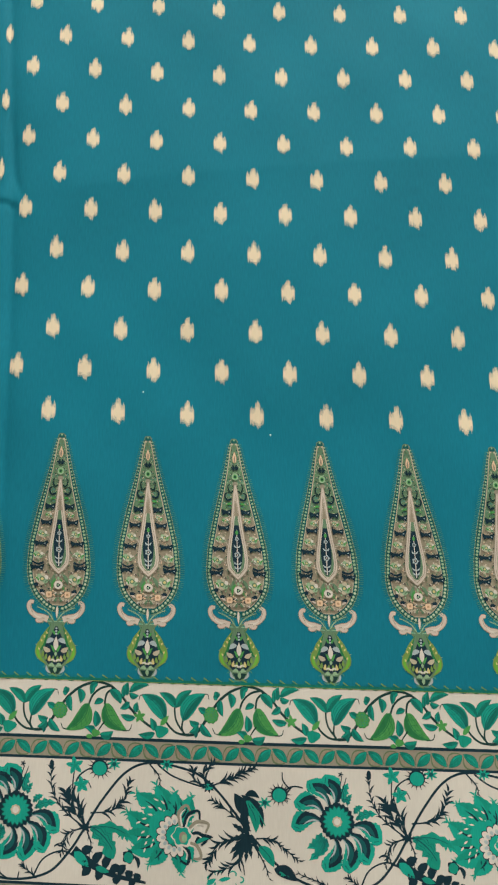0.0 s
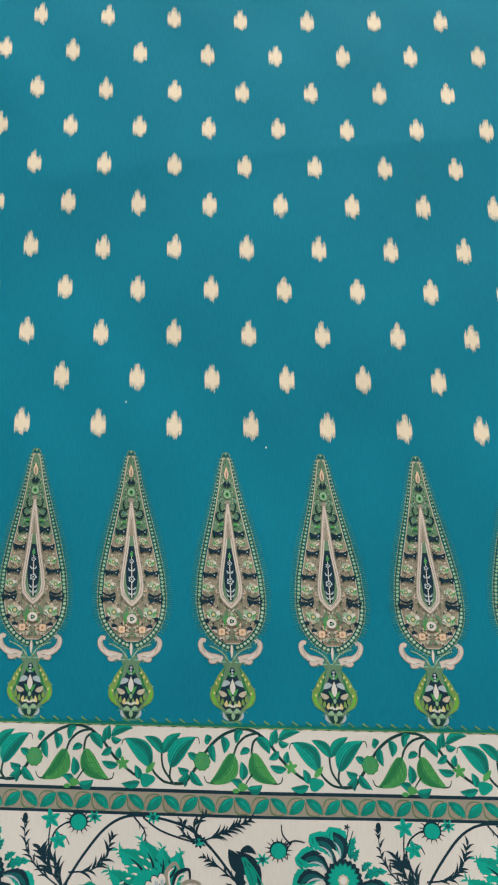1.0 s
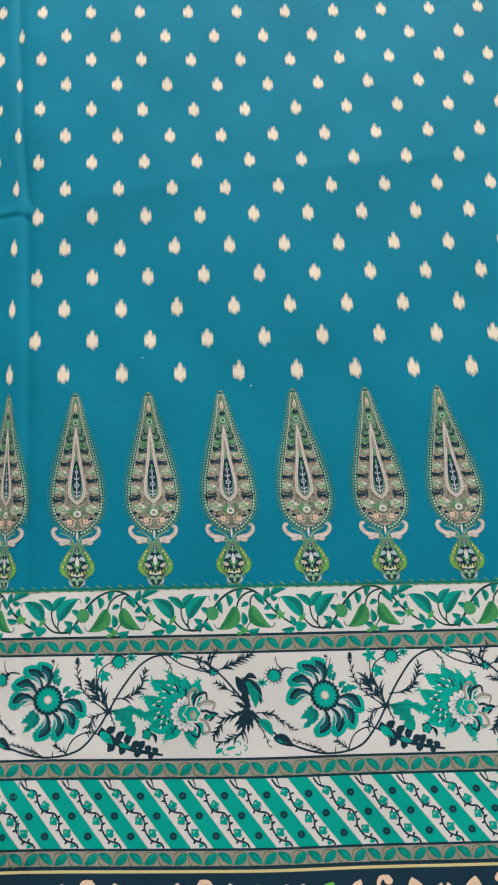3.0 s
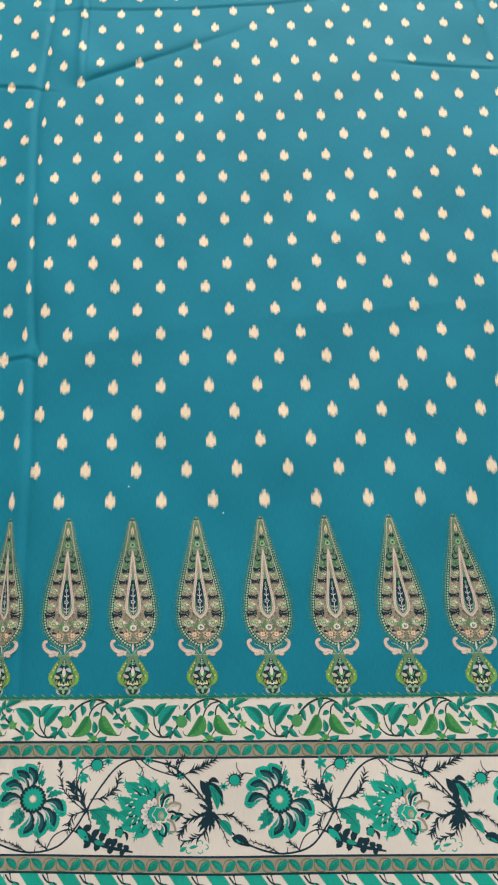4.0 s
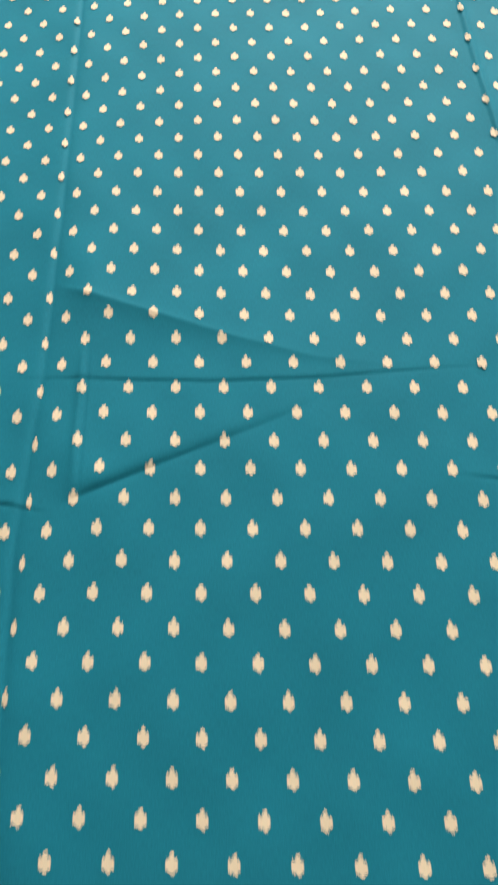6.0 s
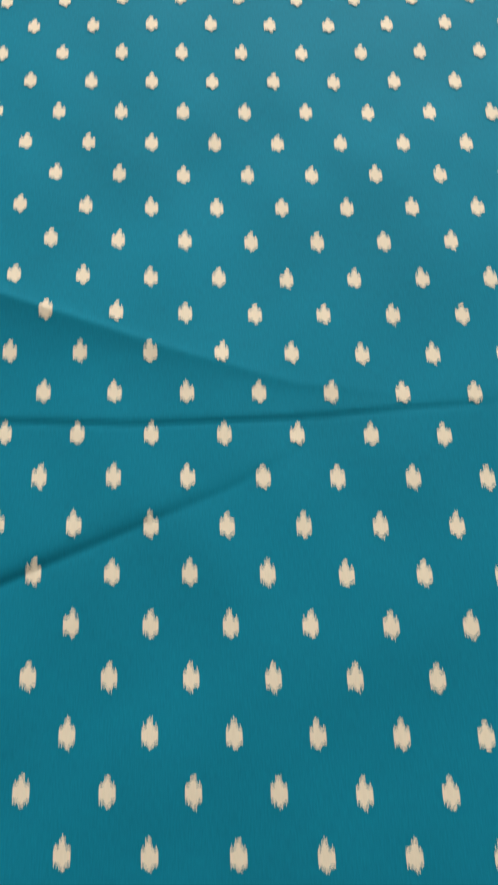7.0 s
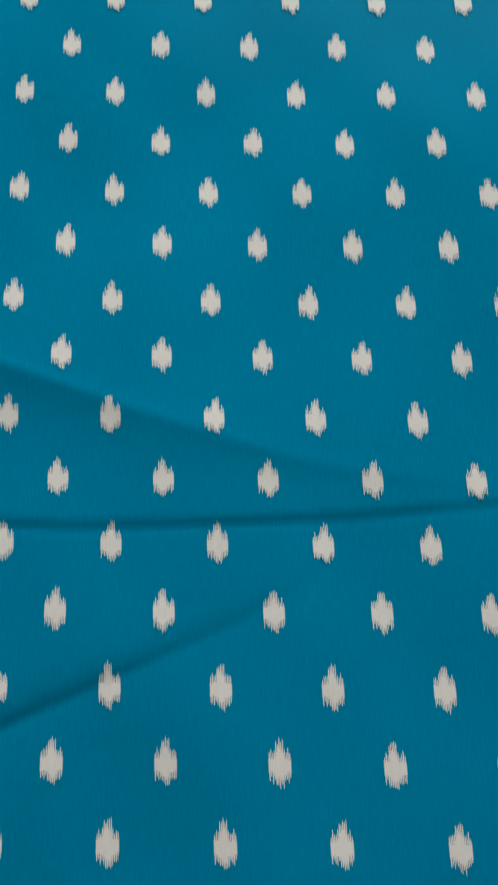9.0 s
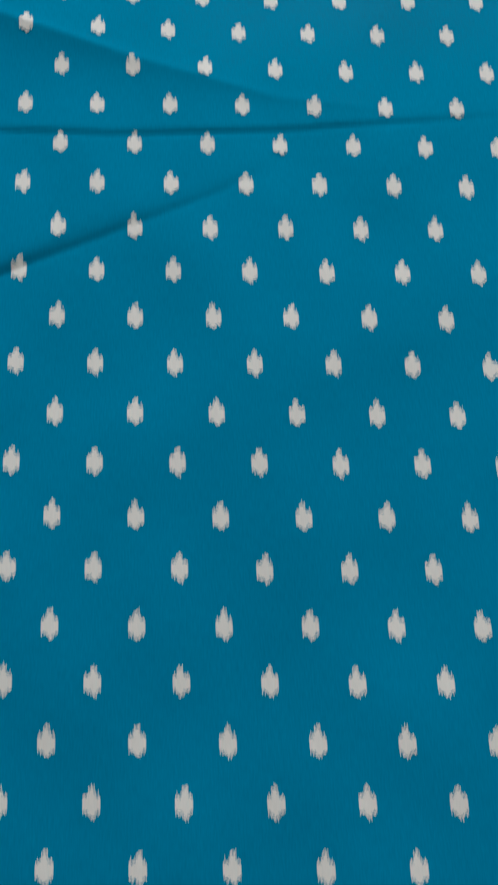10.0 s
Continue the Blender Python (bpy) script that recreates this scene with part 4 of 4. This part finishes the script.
def blossoms(u, v=-267.6):
    """One repeat: a wheel-shaped blossom, a feathery peony, and dark sprays on a winding stem."""
    k = 0.426
    P = lambda x, y: (x * k, y * k)
    stems = Print(u, v)
    stems.stem([P(-130, -21), P(-90, -62), P(-49, -85), P(1, -95), P(52, -84), P(84, -52), P(104, -21), P(130, 20), P(165, 60), P(204, 74), P(264, 64), P(298, 42), P(330, 6), P(349, -21)], 1.5, "navy", 2, 1.0, each=7)
    stems.stem([P(212, 72), P(236, 56), P(276, 44), P(294, 44)], 1.1, "navy", 2, 1.0)
    stems.stem([P(30, -92), P(44, -66), P(70, -54), P(92, -60)], 1.0, "navy", 2, 1.0)
    S = lambda pts, w=1.0, c="navy", t=0.6: stems.stem([P(*a) for a in pts], w, c, 3, t)
    F = lambda pts, n, size, c="navy", w=1.0: frond(stems, [P(*a) for a in pts], n, size * k, c, w)
    # sprays out of the branching node
    F([(104, -21), (72, 2), (54, 28), (50, 60)], 7, 16)
    S([(104, -21), (92, 12), (84, 34), (86, 62)], 1.2)
    S([(86, 30), (92, 50), (108, 62), (122, 64)], 1.2)
    S([(92, 48), (106, 44), (112, 34)], 0.9)
    S([(132, 66), (140, 72), (150, 72)], 1.0)
    F([(104, -18), (84, 6), (74, 26)], 6, 26)
    F([(104, -18), (96, 10), (84, 22)], 5, 22)
    F([(112, 0), (142, 4), (160, 18), (170, 46)], 8, 20)
    F([(100, -22), (80, -30), (70, -56)], 6, 15)
    F([(108, -26), (114, -42), (112, -58)], 3, 9)
    F([(60, -48), (70, -44), (80, -56)], 3, 12)
    stems.disc(P(104, -20), 5.0, 3.6, "navy", 4, 20, 7, 0.5)
    stems.disc(P(51, 66), 1.6, 3.0, "navy", 4, 8)
    # node under the maple leaf, with its sprays
    F([(-130, -16), (-168, 14), (-186, 24)], 5, 17)
    F([(-134, -24), (-176, -34), (-196, -62)], 7, 22)
    F([(-136, -30), (-150, -60), (-186, -74)], 6, 20)
    F([(-122, -26), (-96, -28), (-60, -54)], 9, 14)
    F([(-126, -34), (-110, -60), (-104, -78)], 3, 10)
    F([(-190, 44), (-160, 56), (-126, 72)], 8, 20)
    F([(-196, 44), (-200, 62), (-186, 76)], 4, 20)
    F([(-196, 42), (-214, 52), (-216, 66)], 4, 18)
    S([(-150, -40), (-142, -62), (-140, -76)], 1.0)
    S([(-84, 36), (-72, 45), (-62, 48), (-50, 46)], 1.3)
    S([(-72, 46), (-80, 56), (-81, 68)], 1.0)
    S([(-68, 46), (-75, 36), (-74, 26)], 0.9)
    F([(-8, -94), (-26, -84), (-60, -72)], 7, 10)
    F([(36, -92), (22, -82), (14, -76)], 4, 12)
    S([(8, -94), (10, -84)], 0.9)
    F([(200, 72), (214, 56), (216, 44)], 3, 9)
    stems.lay("spray_stem", flower_band, "winding navy stems with feathery leaflets")

    wheel = Print(u, v)
    for deg, far, swing in ((98, 68, -0.14), (122, 71, -0.16), (152, 70, -0.17), (181, 70, -0.14), (259, 72, 0.15), (288, 72, 0.15), (314, 74, 0.16), (343, 72, 0.16)):
        a = math.radians(deg)
        at = lambda r, e=0.0: P(r * math.cos(a + e), r * math.sin(a + e))
        turn = 1 if swing > 0 else -1
        wheel.leaf(at(20), at(far, -0.10 * turn), 13.0, "jade", 4, swing, belly=0.72, teeth=-8, vein=None)
        wheel.leaf(at(20, 0.06 * turn), at(far - 7, -0.04 * turn), 7.6, "navy", 5, swing * 1.2, belly=0.62, teeth=-7)
        wheel.leaf(at(24, 0.02 * turn), at(far - 12, -0.05 * turn), 3.4, "deep", 5.5, swing * 1.25, belly=0.62, n=10)
        wheel.leaf(at(24, -0.04 * turn), at(far - 18, -0.10 * turn), 1.2, "mist", 6, swing * 1.3, n=8)
        wheel.leaf(at(25, -0.16 * turn), at(far - 26, -0.22 * turn), 1.8, "paper", 6, swing * 1.2, n=6)
        wheel.stem([at(far - 12, -0.16 * turn), at(far - 5, -0.10 * turn)], 0.5, "deep", 6)
        wheel.stem([at(far - 14, -0.24 * turn), at(far - 8, -0.22 * turn)], 0.5, "deep", 6)
    for deg, far, wide in ((66, 58, 7.0), (54, 46, 4.4), (24, 46, 5.0), (6, 62, 6.6), (214, 60, 7.0), (226, 70, 7.4), (234, 56, 5.0)):
        a = math.radians(deg)
        wheel.leaf(P(28 * math.cos(a), 28 * math.sin(a)), P(far * math.cos(a + 0.08), far * math.sin(a + 0.08)), wide, "jade", 3, 0.12, teeth=4, vein="deep")
    for deg in (82, 88):
        a = math.radians(deg)
        wheel.stem([P(28 * math.cos(a), 28 * math.sin(a)), P(64 * math.cos(a - 0.12), 64 * math.sin(a - 0.12))], 0.8, "navy", 5)
    wheel.disc(P(8, 66), 2.0, 2.0, "navy", 5, 20, 5, 0.7)
    wheel.disc((0, 0), 11.4, 11.6, "navy", 7, 72, 22, 0.10)
    wheel.disc((0, 0), 9.5, 9.7, "pine", 7.5, 64, 18, 0.18)
    wheel.disc((0, 0), 8.9, 9.1, "jade", 8, 64, 18, 0.22)
    wheel.disc((0, 0), 3.3, 3.3, "sand", 9, 16, 8, 0.15)
    wheel.disc((0, 0), 2.1, 2.1, "paper", 10, 12)
    wheel.lay("wheel_blossom", flower_band, "round jade blossom with curling scalloped petals")

    peony = Print(u, v)
    core = (232, -22)
    for deg, far, wide in ((108, 62, 17), (134, 66, 18), (158, 62, 17), (184, 60, 17), (206, 58, 16), (84, 52, 14), (60, 54, 15), (236, 50, 13), (286, 52, 15), (312, 44, 12), (20, 34, 10)):
        a = math.radians(deg)
        root = P(core[0] + 8 * math.cos(a), core[1] + 8 * math.sin(a))
        tip = P(core[0] + far * 1.14 * math.cos(a), core[1] + far * 1.1 * math.sin(a))
        swing = -0.1 if deg < 150 else 0.1
        peony.leaf(root, tip, wide * 0.80, "jade", 3, swing, belly=0.55, teeth=-9, vein=None, shade="sea")
        nx, ny = -(tip[1] - root[1]) * swing * 0.9, (tip[0] - root[0]) * swing * 0.9
        spine = [root, ((root[0] + tip[0]) / 2 + nx, (root[1] + tip[1]) / 2 + ny), tip]
        frond(peony, spine, 8, wide * 0.42, "jade", 1.4, 2, 0.75)
        peony.leaf(((root[0] + spine[1][0]) / 2, (root[1] + spine[1][1]) / 2), ((tip[0] + spine[1][0]) / 2, (tip[1] + spine[1][1]) / 2), 1.3, "navy", 5, swing, n=6)
        for j in range(4):
            r = 0.42 + 0.11 * j
            e = a + 0.09 * (1 if j % 2 else -1)
            peony.leaf(P(core[0] + far * r * math.cos(e), core[1] + far * r * math.sin(e)), P(core[0] + far * (r + 0.1) * math.cos(e + 0.1), core[1] + far * (r + 0.1) * math.sin(e + 0.1)), 1.1, "paper" if deg > 90 and deg < 220 else "deep", 5, n=4)
    peony.disc(P(224, -16), 11.5, 11.0, "jade", 4, 40, 9, 0.15)
    for j in range(9):
        a = math.radians(95 + 24 * j)
        c = P(240 + 22 * math.cos(a), -26 + 22 * math.sin(a))
        peony.disc(c, 3.6, 2.6, "navy", 6, 12, 0, 0, a)
        peony.disc(c, 3.1, 2.1, "paper", 7, 12, 0, 0, a)
        peony.disc(P(240 + 19 * math.cos(a), -26 + 19 * math.sin(a)), 1.5, 1.1, "mist", 8, 8, 0, 0, a)
    for deg, far, colour in ((75, 44, "taupe"), (50, 46, "navy"), (22, 48, "taupe"), (-5, 42, "navy"), (-40, 44, "taupe"), (-70, 40, "navy")):
        a = math.radians(deg)
        peony.stem([P(244 + 14 * math.cos(a), -26 + 14 * math.sin(a)), P(244 + far * 0.7 * math.cos(a + 0.25), -26 + far * 0.7 * math.sin(a + 0.25)), P(244 + far * math.cos(a), -26 + far * math.sin(a)), P(244 + far * 0.85 * math.cos(a - 0.25), -26 + far * 0.85 * math.sin(a - 0.25))], 2.8, colour, 6, 0.4)
        peony.stem([P(244 + 14 * math.cos(a - 0.12), -26 + 14 * math.sin(a - 0.12)), P(244 + far * 0.66 * math.cos(a + 0.15), -26 + far * 0.66 * math.sin(a + 0.15)), P(244 + far * 0.86 * math.cos(a), -26 + far * 0.86 * math.sin(a))], 1.2, "paper", 7, 0.5)
    peony.disc(P(250, -27), 7.4, 6.8, "paper", 8, 30, 6, 0.2)
    peony.disc(P(249, -26), 6.2, 5.8, "jade", 9, 30, 6, 0.2)
    peony.disc(P(251, -28), 2.6, 3.4, "taupe", 10, 12)
    peony.disc(P(253, -29), 1.7, 2.2, "mint", 11, 10)
    peony.leaf(P(268, -34), P(296, -26), 4.4, "navy", 6, 0.1)
    peony.leaf(P(270, -36), P(290, -28), 2.4, "sea", 7, 0.1)
    peony.lay("peony_blossom", flower_band, "feathery jade peony with a pale curled heart")

    def item(name, label=""):
        """Lays what was drawn since the last call as a part of its own."""
        nonlocal bits
        bits.lay(name, flower_band, label)
        bits = Print(u, v)

    bits = Print(u, v)
    B = lambda a, b, w, c, **kw: bits.leaf(P(*a), P(*b), w, c, 5, **kw)
    B((112, -18), (150, -58), 13.0, "sea", teeth=4, bend=0.1, vein="deep")
    B((118, -20), (176, -34), 8.0, "sea", teeth=3, bend=0.12, vein="deep")
    B((140, -40), (148, -62), 9.0, "sea", bend=-0.1)
    item("jagged_leaf", "sea-green jagged leaf")
    # dark oak leaf: a lobed blade along a drooping rib
    bits.stem([P(88, -52), P(116, -70), P(150, -84), P(196, -92)], 6.6, "navy", 5, 0.2)
    for x, y, deg, far in ((100, -60, 35, 26), (112, -68, -120, 24), (118, -72, 50, 28), (126, -74, -95, 20), (134, -78, 60, 30), (142, -80, 20, 24), (150, -84, -75, 14), (156, -85, 55, 22), (168, -88, 50, 16), (172, -89, -50, 12), (180, -90, 45, 14), (104, -64, -80, 18)):
        a = math.radians(deg)
        B((x, y), (x + far * 0.82 * math.cos(a), y + far * 0.9 * math.sin(a)), 5.6, "navy", bend=0.12, belly=0.5, teeth=-3)
    B((90, -54), (112, -74), 6.0, "jade")
    B((122, -74), (142, -80), 3.6, "sea")
    item("oak_leaf", "navy lobed leaf with a jade heart")
    bits.disc(P(170, -58), 4.2, 4.4, "navy", 5, 20, 5, 0.25)
    bits.disc(P(170, -59), 3.0, 3.2, "sea", 6, 12)
    B((178, -56), (184, -74), 2.6, "navy", bend=0.2)
    item("bud", "round sea-green bud")
    B((166, -20), (168, -38), 3.0, "jade")
    B((162, -24), (160, -36), 2.0, "jade")
    item("bud", "small jade bud")
    for c, r in (((86, 66), 6.0), ((97, 39), 5.4)):
        for j in range(5):
            a = math.tau * j / 5 + 0.5
            B(c, (c[0] + r / k * math.cos(a), c[1] + r / k * math.sin(a)), 3.0, "jade", vein="deep")
        bits.disc(P(*c), 1.1, 1.1, "sea", 7, 8)
        item("small_flower", "five-petalled jade flower")
    for c, r in (((124, 64), 5.4), ((-86, 36), 5.2)):
        for j in range(15):
            a = math.tau * j / 15
            B(c, (c[0] + (r + 3.0) / k * math.cos(a), c[1] + (r + 2.0) / k * math.sin(a)), 0.9, "navy", n=4)
        bits.disc(P(*c), r, r * 0.92, "navy", 6, 16)
        bits.disc(P(c[0], c[1] - 1), r * 0.84, r * 0.8, "jade", 7, 14)
        item("fruit", "round jade fruit with navy spines")
    for c in ((146, 70), (-108, 24), (226, 72)):
        for j in range(7):
            a = math.tau * j / 7 + 0.3
            B(c, (c[0] + 11 * math.cos(a), c[1] + 9 * math.sin(a)), 1.5, "jade", n=4)
        bits.disc(P(*c), 1.5, 1.4, "deep", 6, 8)
        item("small_flower", "tiny spiky jade flower")
    for deg, far in ((250, 44), (225, 40), (278, 34), (200, 34), (305, 30), (150, 28), (95, 30), (236, 46), (264, 40)):
        a = math.radians(deg)
        B((-134, -20), (-134 + far * math.cos(a), -20 + far * math.sin(a)), 4.0, "navy", teeth=4)
    item("maple_leaf", "dark navy pointed leaf")
    B((-154, 36), (-120, 6), 8.6, "navy", bend=-0.12, belly=0.5)
    B((-144, 34), (-112, -12), 6.6, "navy", bend=0.16, belly=0.5)
    B((-138, 34), (-116, 30), 4.0, "navy", bend=0.2)
    B((-140, 14), (-134, -18), 4.6, "navy", bend=-0.1)
    B((-132, 18), (-122, -18), 6.0, "sea", bend=0.12, vein="deep")
    for m in (-6, 0, 6):
        bits.stem([P(-134 + m * 0.3, 26), P(-124 + m, 10), P(-114 + m, -8)], 1.1, "sea", 6)
    item("dark_leaf", "navy leaf with sea-green veins")
    B((-118, -36), (-96, -64), 7.0, "sea", bend=0.1, vein="deep")
    item("sea_green_leaf")
    B((-96, -66), (-62, -82), 7.6, "navy", bend=0.1)
    B((-92, -70), (-72, -78), 2.4, "sea")
    item("bud", "navy bud with a sea-green stripe")
    bits.disc(P(-193, 44), 4.8, 4.0, "navy", 5, 36, 9, 0.45)
    B((-200, 44), (-186, 42), 3.8, "jade")
    item("calyx", "spiked navy calyx")
    for j in range(6):
        a = math.tau * j / 6
        c = (-168 + 12 * math.cos(a) * 1.8, -82 + 8 * math.sin(a))
        bits.stem([P(c[0] + 5 * math.cos(a + e), c[1] + 4 * math.sin(a + e)) for e in (-1.6, -0.8, 0, 0.8, 1.6)], 1.0, "jade", 5)
    B((-196, -90), (-182, -82), 3.0, "jade")
    B((-178, -84), (-160, -80), 2.4, "jade")
    item("outlined_flower", "pale flower outlined in jade")


for k in range(-2, 4):
    blossoms(46 + 205.2 * k)

line(-309.9, 1.6, "navy", flower_band)
leaf_band(-310.8, -322.4, 6.0, "narrow taupe band of leaning green leaves")

stripe_band = band("stripe_band", -323.2, -368.6, "jade", "jade band with slanting cream stripes")


def stripe(u):
    """A slanting cream stripe with a wavy navy stem and jade blossoms, and the dark dots beside it."""
    t0, t1 = -323.4, -368.4
    run = 34.5
    at = lambda f, off=0.0: (u + run * f + off, t0 + (t1 - t0) * f)
    p = Print()
    n = 14
    p.strip([at(i / n) for i in range(n + 1)], [at(i / n, -14.6) for i in range(n + 1)], "paper", 2)
    ob = p.lay("stripe", stripe_band, "cream slanting stripe")
    p = Print()
    p.strip([at(i / n, 0.5) for i in range(n + 1)], [at(i / n, -0.1) for i in range(n + 1)], "pink", 3)
    p.strip([at(i / n, -14.5) for i in range(n + 1)], [at(i / n, -15.1) for i in range(n + 1)], "pink", 3)
    A = lambda f, off: at(f, off * 1.06 - 14.6)
    p.stem([A(0.01, 3.0), A(0.127, 3.2), A(0.165, 8.4), A(0.315, 5.4), A(0.43, 4.3), A(0.476, 6.4), A(0.50, 10.8), A(0.62, 9.6), A(0.73, 6.2), A(0.87, 5.6), A(0.925, 10.4), A(0.99, 10.0)], 1.35, "navy", 4, 1.0, each=5)
    p.stem([A(0.015, 6.6), A(0.08, 5.2), A(0.13, 4.0)], 0.9, "navy", 4, 0.7)
    for f, off, dx, dy in ((0.02, 5.8, 1.8, 2.2), (0.15, 5.6, -2.4, 1.4), (0.24, 7.6, 2.8, 0.8), (0.30, 5.8, -2.8, -1.0), (0.44, 4.6, -1.4, -3.0), (0.47, 6.2, 2.2, 2.8), (0.50, 9.4, -0.8, -2.6), (0.56, 10.6, 2.6, 1.8), (0.66, 8.6, 2.6, 1.6), (0.72, 6.4, -2.6, -0.8), (0.88, 6.2, -1.6, -2.4), (0.90, 8.6, 1.4, 2.8)):
        c = A(f, off)
        p.leaf(c, (c[0] + dx, c[1] + dy), 1.5, "navy", 4, 0.1, n=5)
    for f, off, size in ((0.205, 4.6, 3.1), (0.375, 8.2, 3.3), (0.60, 6.6, 3.1), (0.778, 9.6, 3.3)):
        c = A(f, off)
        p.disc(c, size + 0.35, size * 0.95 + 0.35, "deep", 5, 20, 4, 0.3, f * 9)
        p.disc(c, size, size * 0.95, "jade", 6, 20, 4, 0.3, f * 9)
        p.disc((c[0] + 0.9, c[1] - 0.8), size * 0.42, size * 0.36, "sea", 7, 9)
        p.disc((c[0] - 0.7, c[1] + 0.8), 0.7, 0.6, "mint", 7, 7)
        p.leaf((c[0] + 1.4, c[1] - 2.6), (c[0] + 4.0, c[1] - 1.0), 1.3, "mist", 4, 0.2, n=5)
    c = A(0.955, 7.6)
    p.disc(c, 2.2, 1.5, "jade", 6, 14, 3, 0.3)
    p.lay("flowering_stem", ob, "wavy navy stem with small jade blossoms")
    for f, off in ((0.24, 6.4), (0.53, 7.6), (0.82, 8.8)):
        d = Print(*at(f, off))
        d.disc((0, 0), 3.1, 2.9, "pine", 2, 20, 10, 0.14)
        d.disc((0, 0), 2.6, 2.4, "navy", 2.5, 20, 10, 0.12)
        d.disc((0, 0), 1.1, 1.0, "deep", 3, 8)
        d.lay("dot", stripe_band)


for k in range(-15, 15):
    u = -137.2 + 30.0 * k
    if U0 + 16 < u < U1 - 44:
        stripe(u)
line(-368.9, 1.6, "navy", stripe_band)
leaf_band(-369.7, -380.0, 0.0, "narrow taupe band of leaning green leaves")

end_band = band("end_band", -380.9, -520.0, "night", "midnight-blue end band with a cream heart-leaf vine")
line(-382.6, 1.9, "straw", end_band, "straw_rule")


def hearts(u):
    """One repeat of the end band: two mirrored arching stems with heart leaves, curls and green leaves."""
    for s in (-1, 1):
        p = Print(u, 0, flip=s)
        p.stem([(2, -424), (10, -414), (22, -404), (36, -399), (52, -398), (68, -402), (84, -412), (96, -426)], 2.4, "blush", 3, 0.9, each=7)
        H = lambda c, tip, w, col="blush": (w := w * 1.05) and (p.leaf(c, tip, w, col, 4, 0.0, belly=0.3, n=10), p.disc((c[0] + (tip[0] - c[0]) * 0.22, c[1] + (tip[1] - c[1]) * 0.22), w * 0.42, w * 0.36, col, 4, 12))
        H((19, -402), (22, -389.5), 12)
        H((62, -399), (57, -390), 8)
        p.stem([(40, -399), (45, -394.5), (43, -389.5), (37, -389.5)], 2.2, "blush", 4, 1.5)
        p.disc((38, -391.2), 3.0, 2.6, "blush", 4, 12)
        p.stem([(42, -399), (51, -401), (53, -408), (48, -412)], 2.0, "blush", 4, 1.2)
        p.disc((47, -409.5), 4.2, 4.0, "blush", 4, 12)
        H((24, -405), (28, -420), 12)
        H((62, -402), (66, -422), 13)
        H((7, -411), (2, -393), 12)
        H((84, -404), (76, -391), 15, "apple")
        H((30, -424), (36, -432), 14, "apple")
        H((80, -412), (94, -424), 12)
        for a, b in (((25, -407), (27, -414)), ((20, -400), (21, -393)), ((64, -406), (66, -414)), ((5, -410), (3, -398))):
            p.stem([a, b], 0.4, "taupe", 6)
        p.stem([(102, -425), (102, -396)], 1.8, "blush", 3, 1.0)
        p.disc((102.5, -405), 3.0, 6.5, "blush", 4, 12)
        p.stem([(102, -394), (96, -391.5)], 1.8, "blush", 4, 0.6)
        # lower mirror of the vine towards the hem
        p.stem([(2, -470), (18, -486), (40, -494), (64, -490), (96, -468)], 2.4, "blush", 3, 0.9, each=7)
        for c, tip, w, col in (((20, -484), (18, -468), 12, "blush"), ((44, -492), (46, -476), 12, "blush"), ((70, -486), (66, -470), 13, "apple"), ((30, -490), (30, -506), 12, "blush"), ((60, -492), (64, -508), 12, "blush"), ((84, -476), (96, -462), 12, "blush")):
            H(c, tip, w, col)
        p.lay("heart_leaf_vine", end_band, "cream arching vine with heart leaves and green leaves")


for k in range(-2, 3):
    hearts(-90 + 205.2 * k)
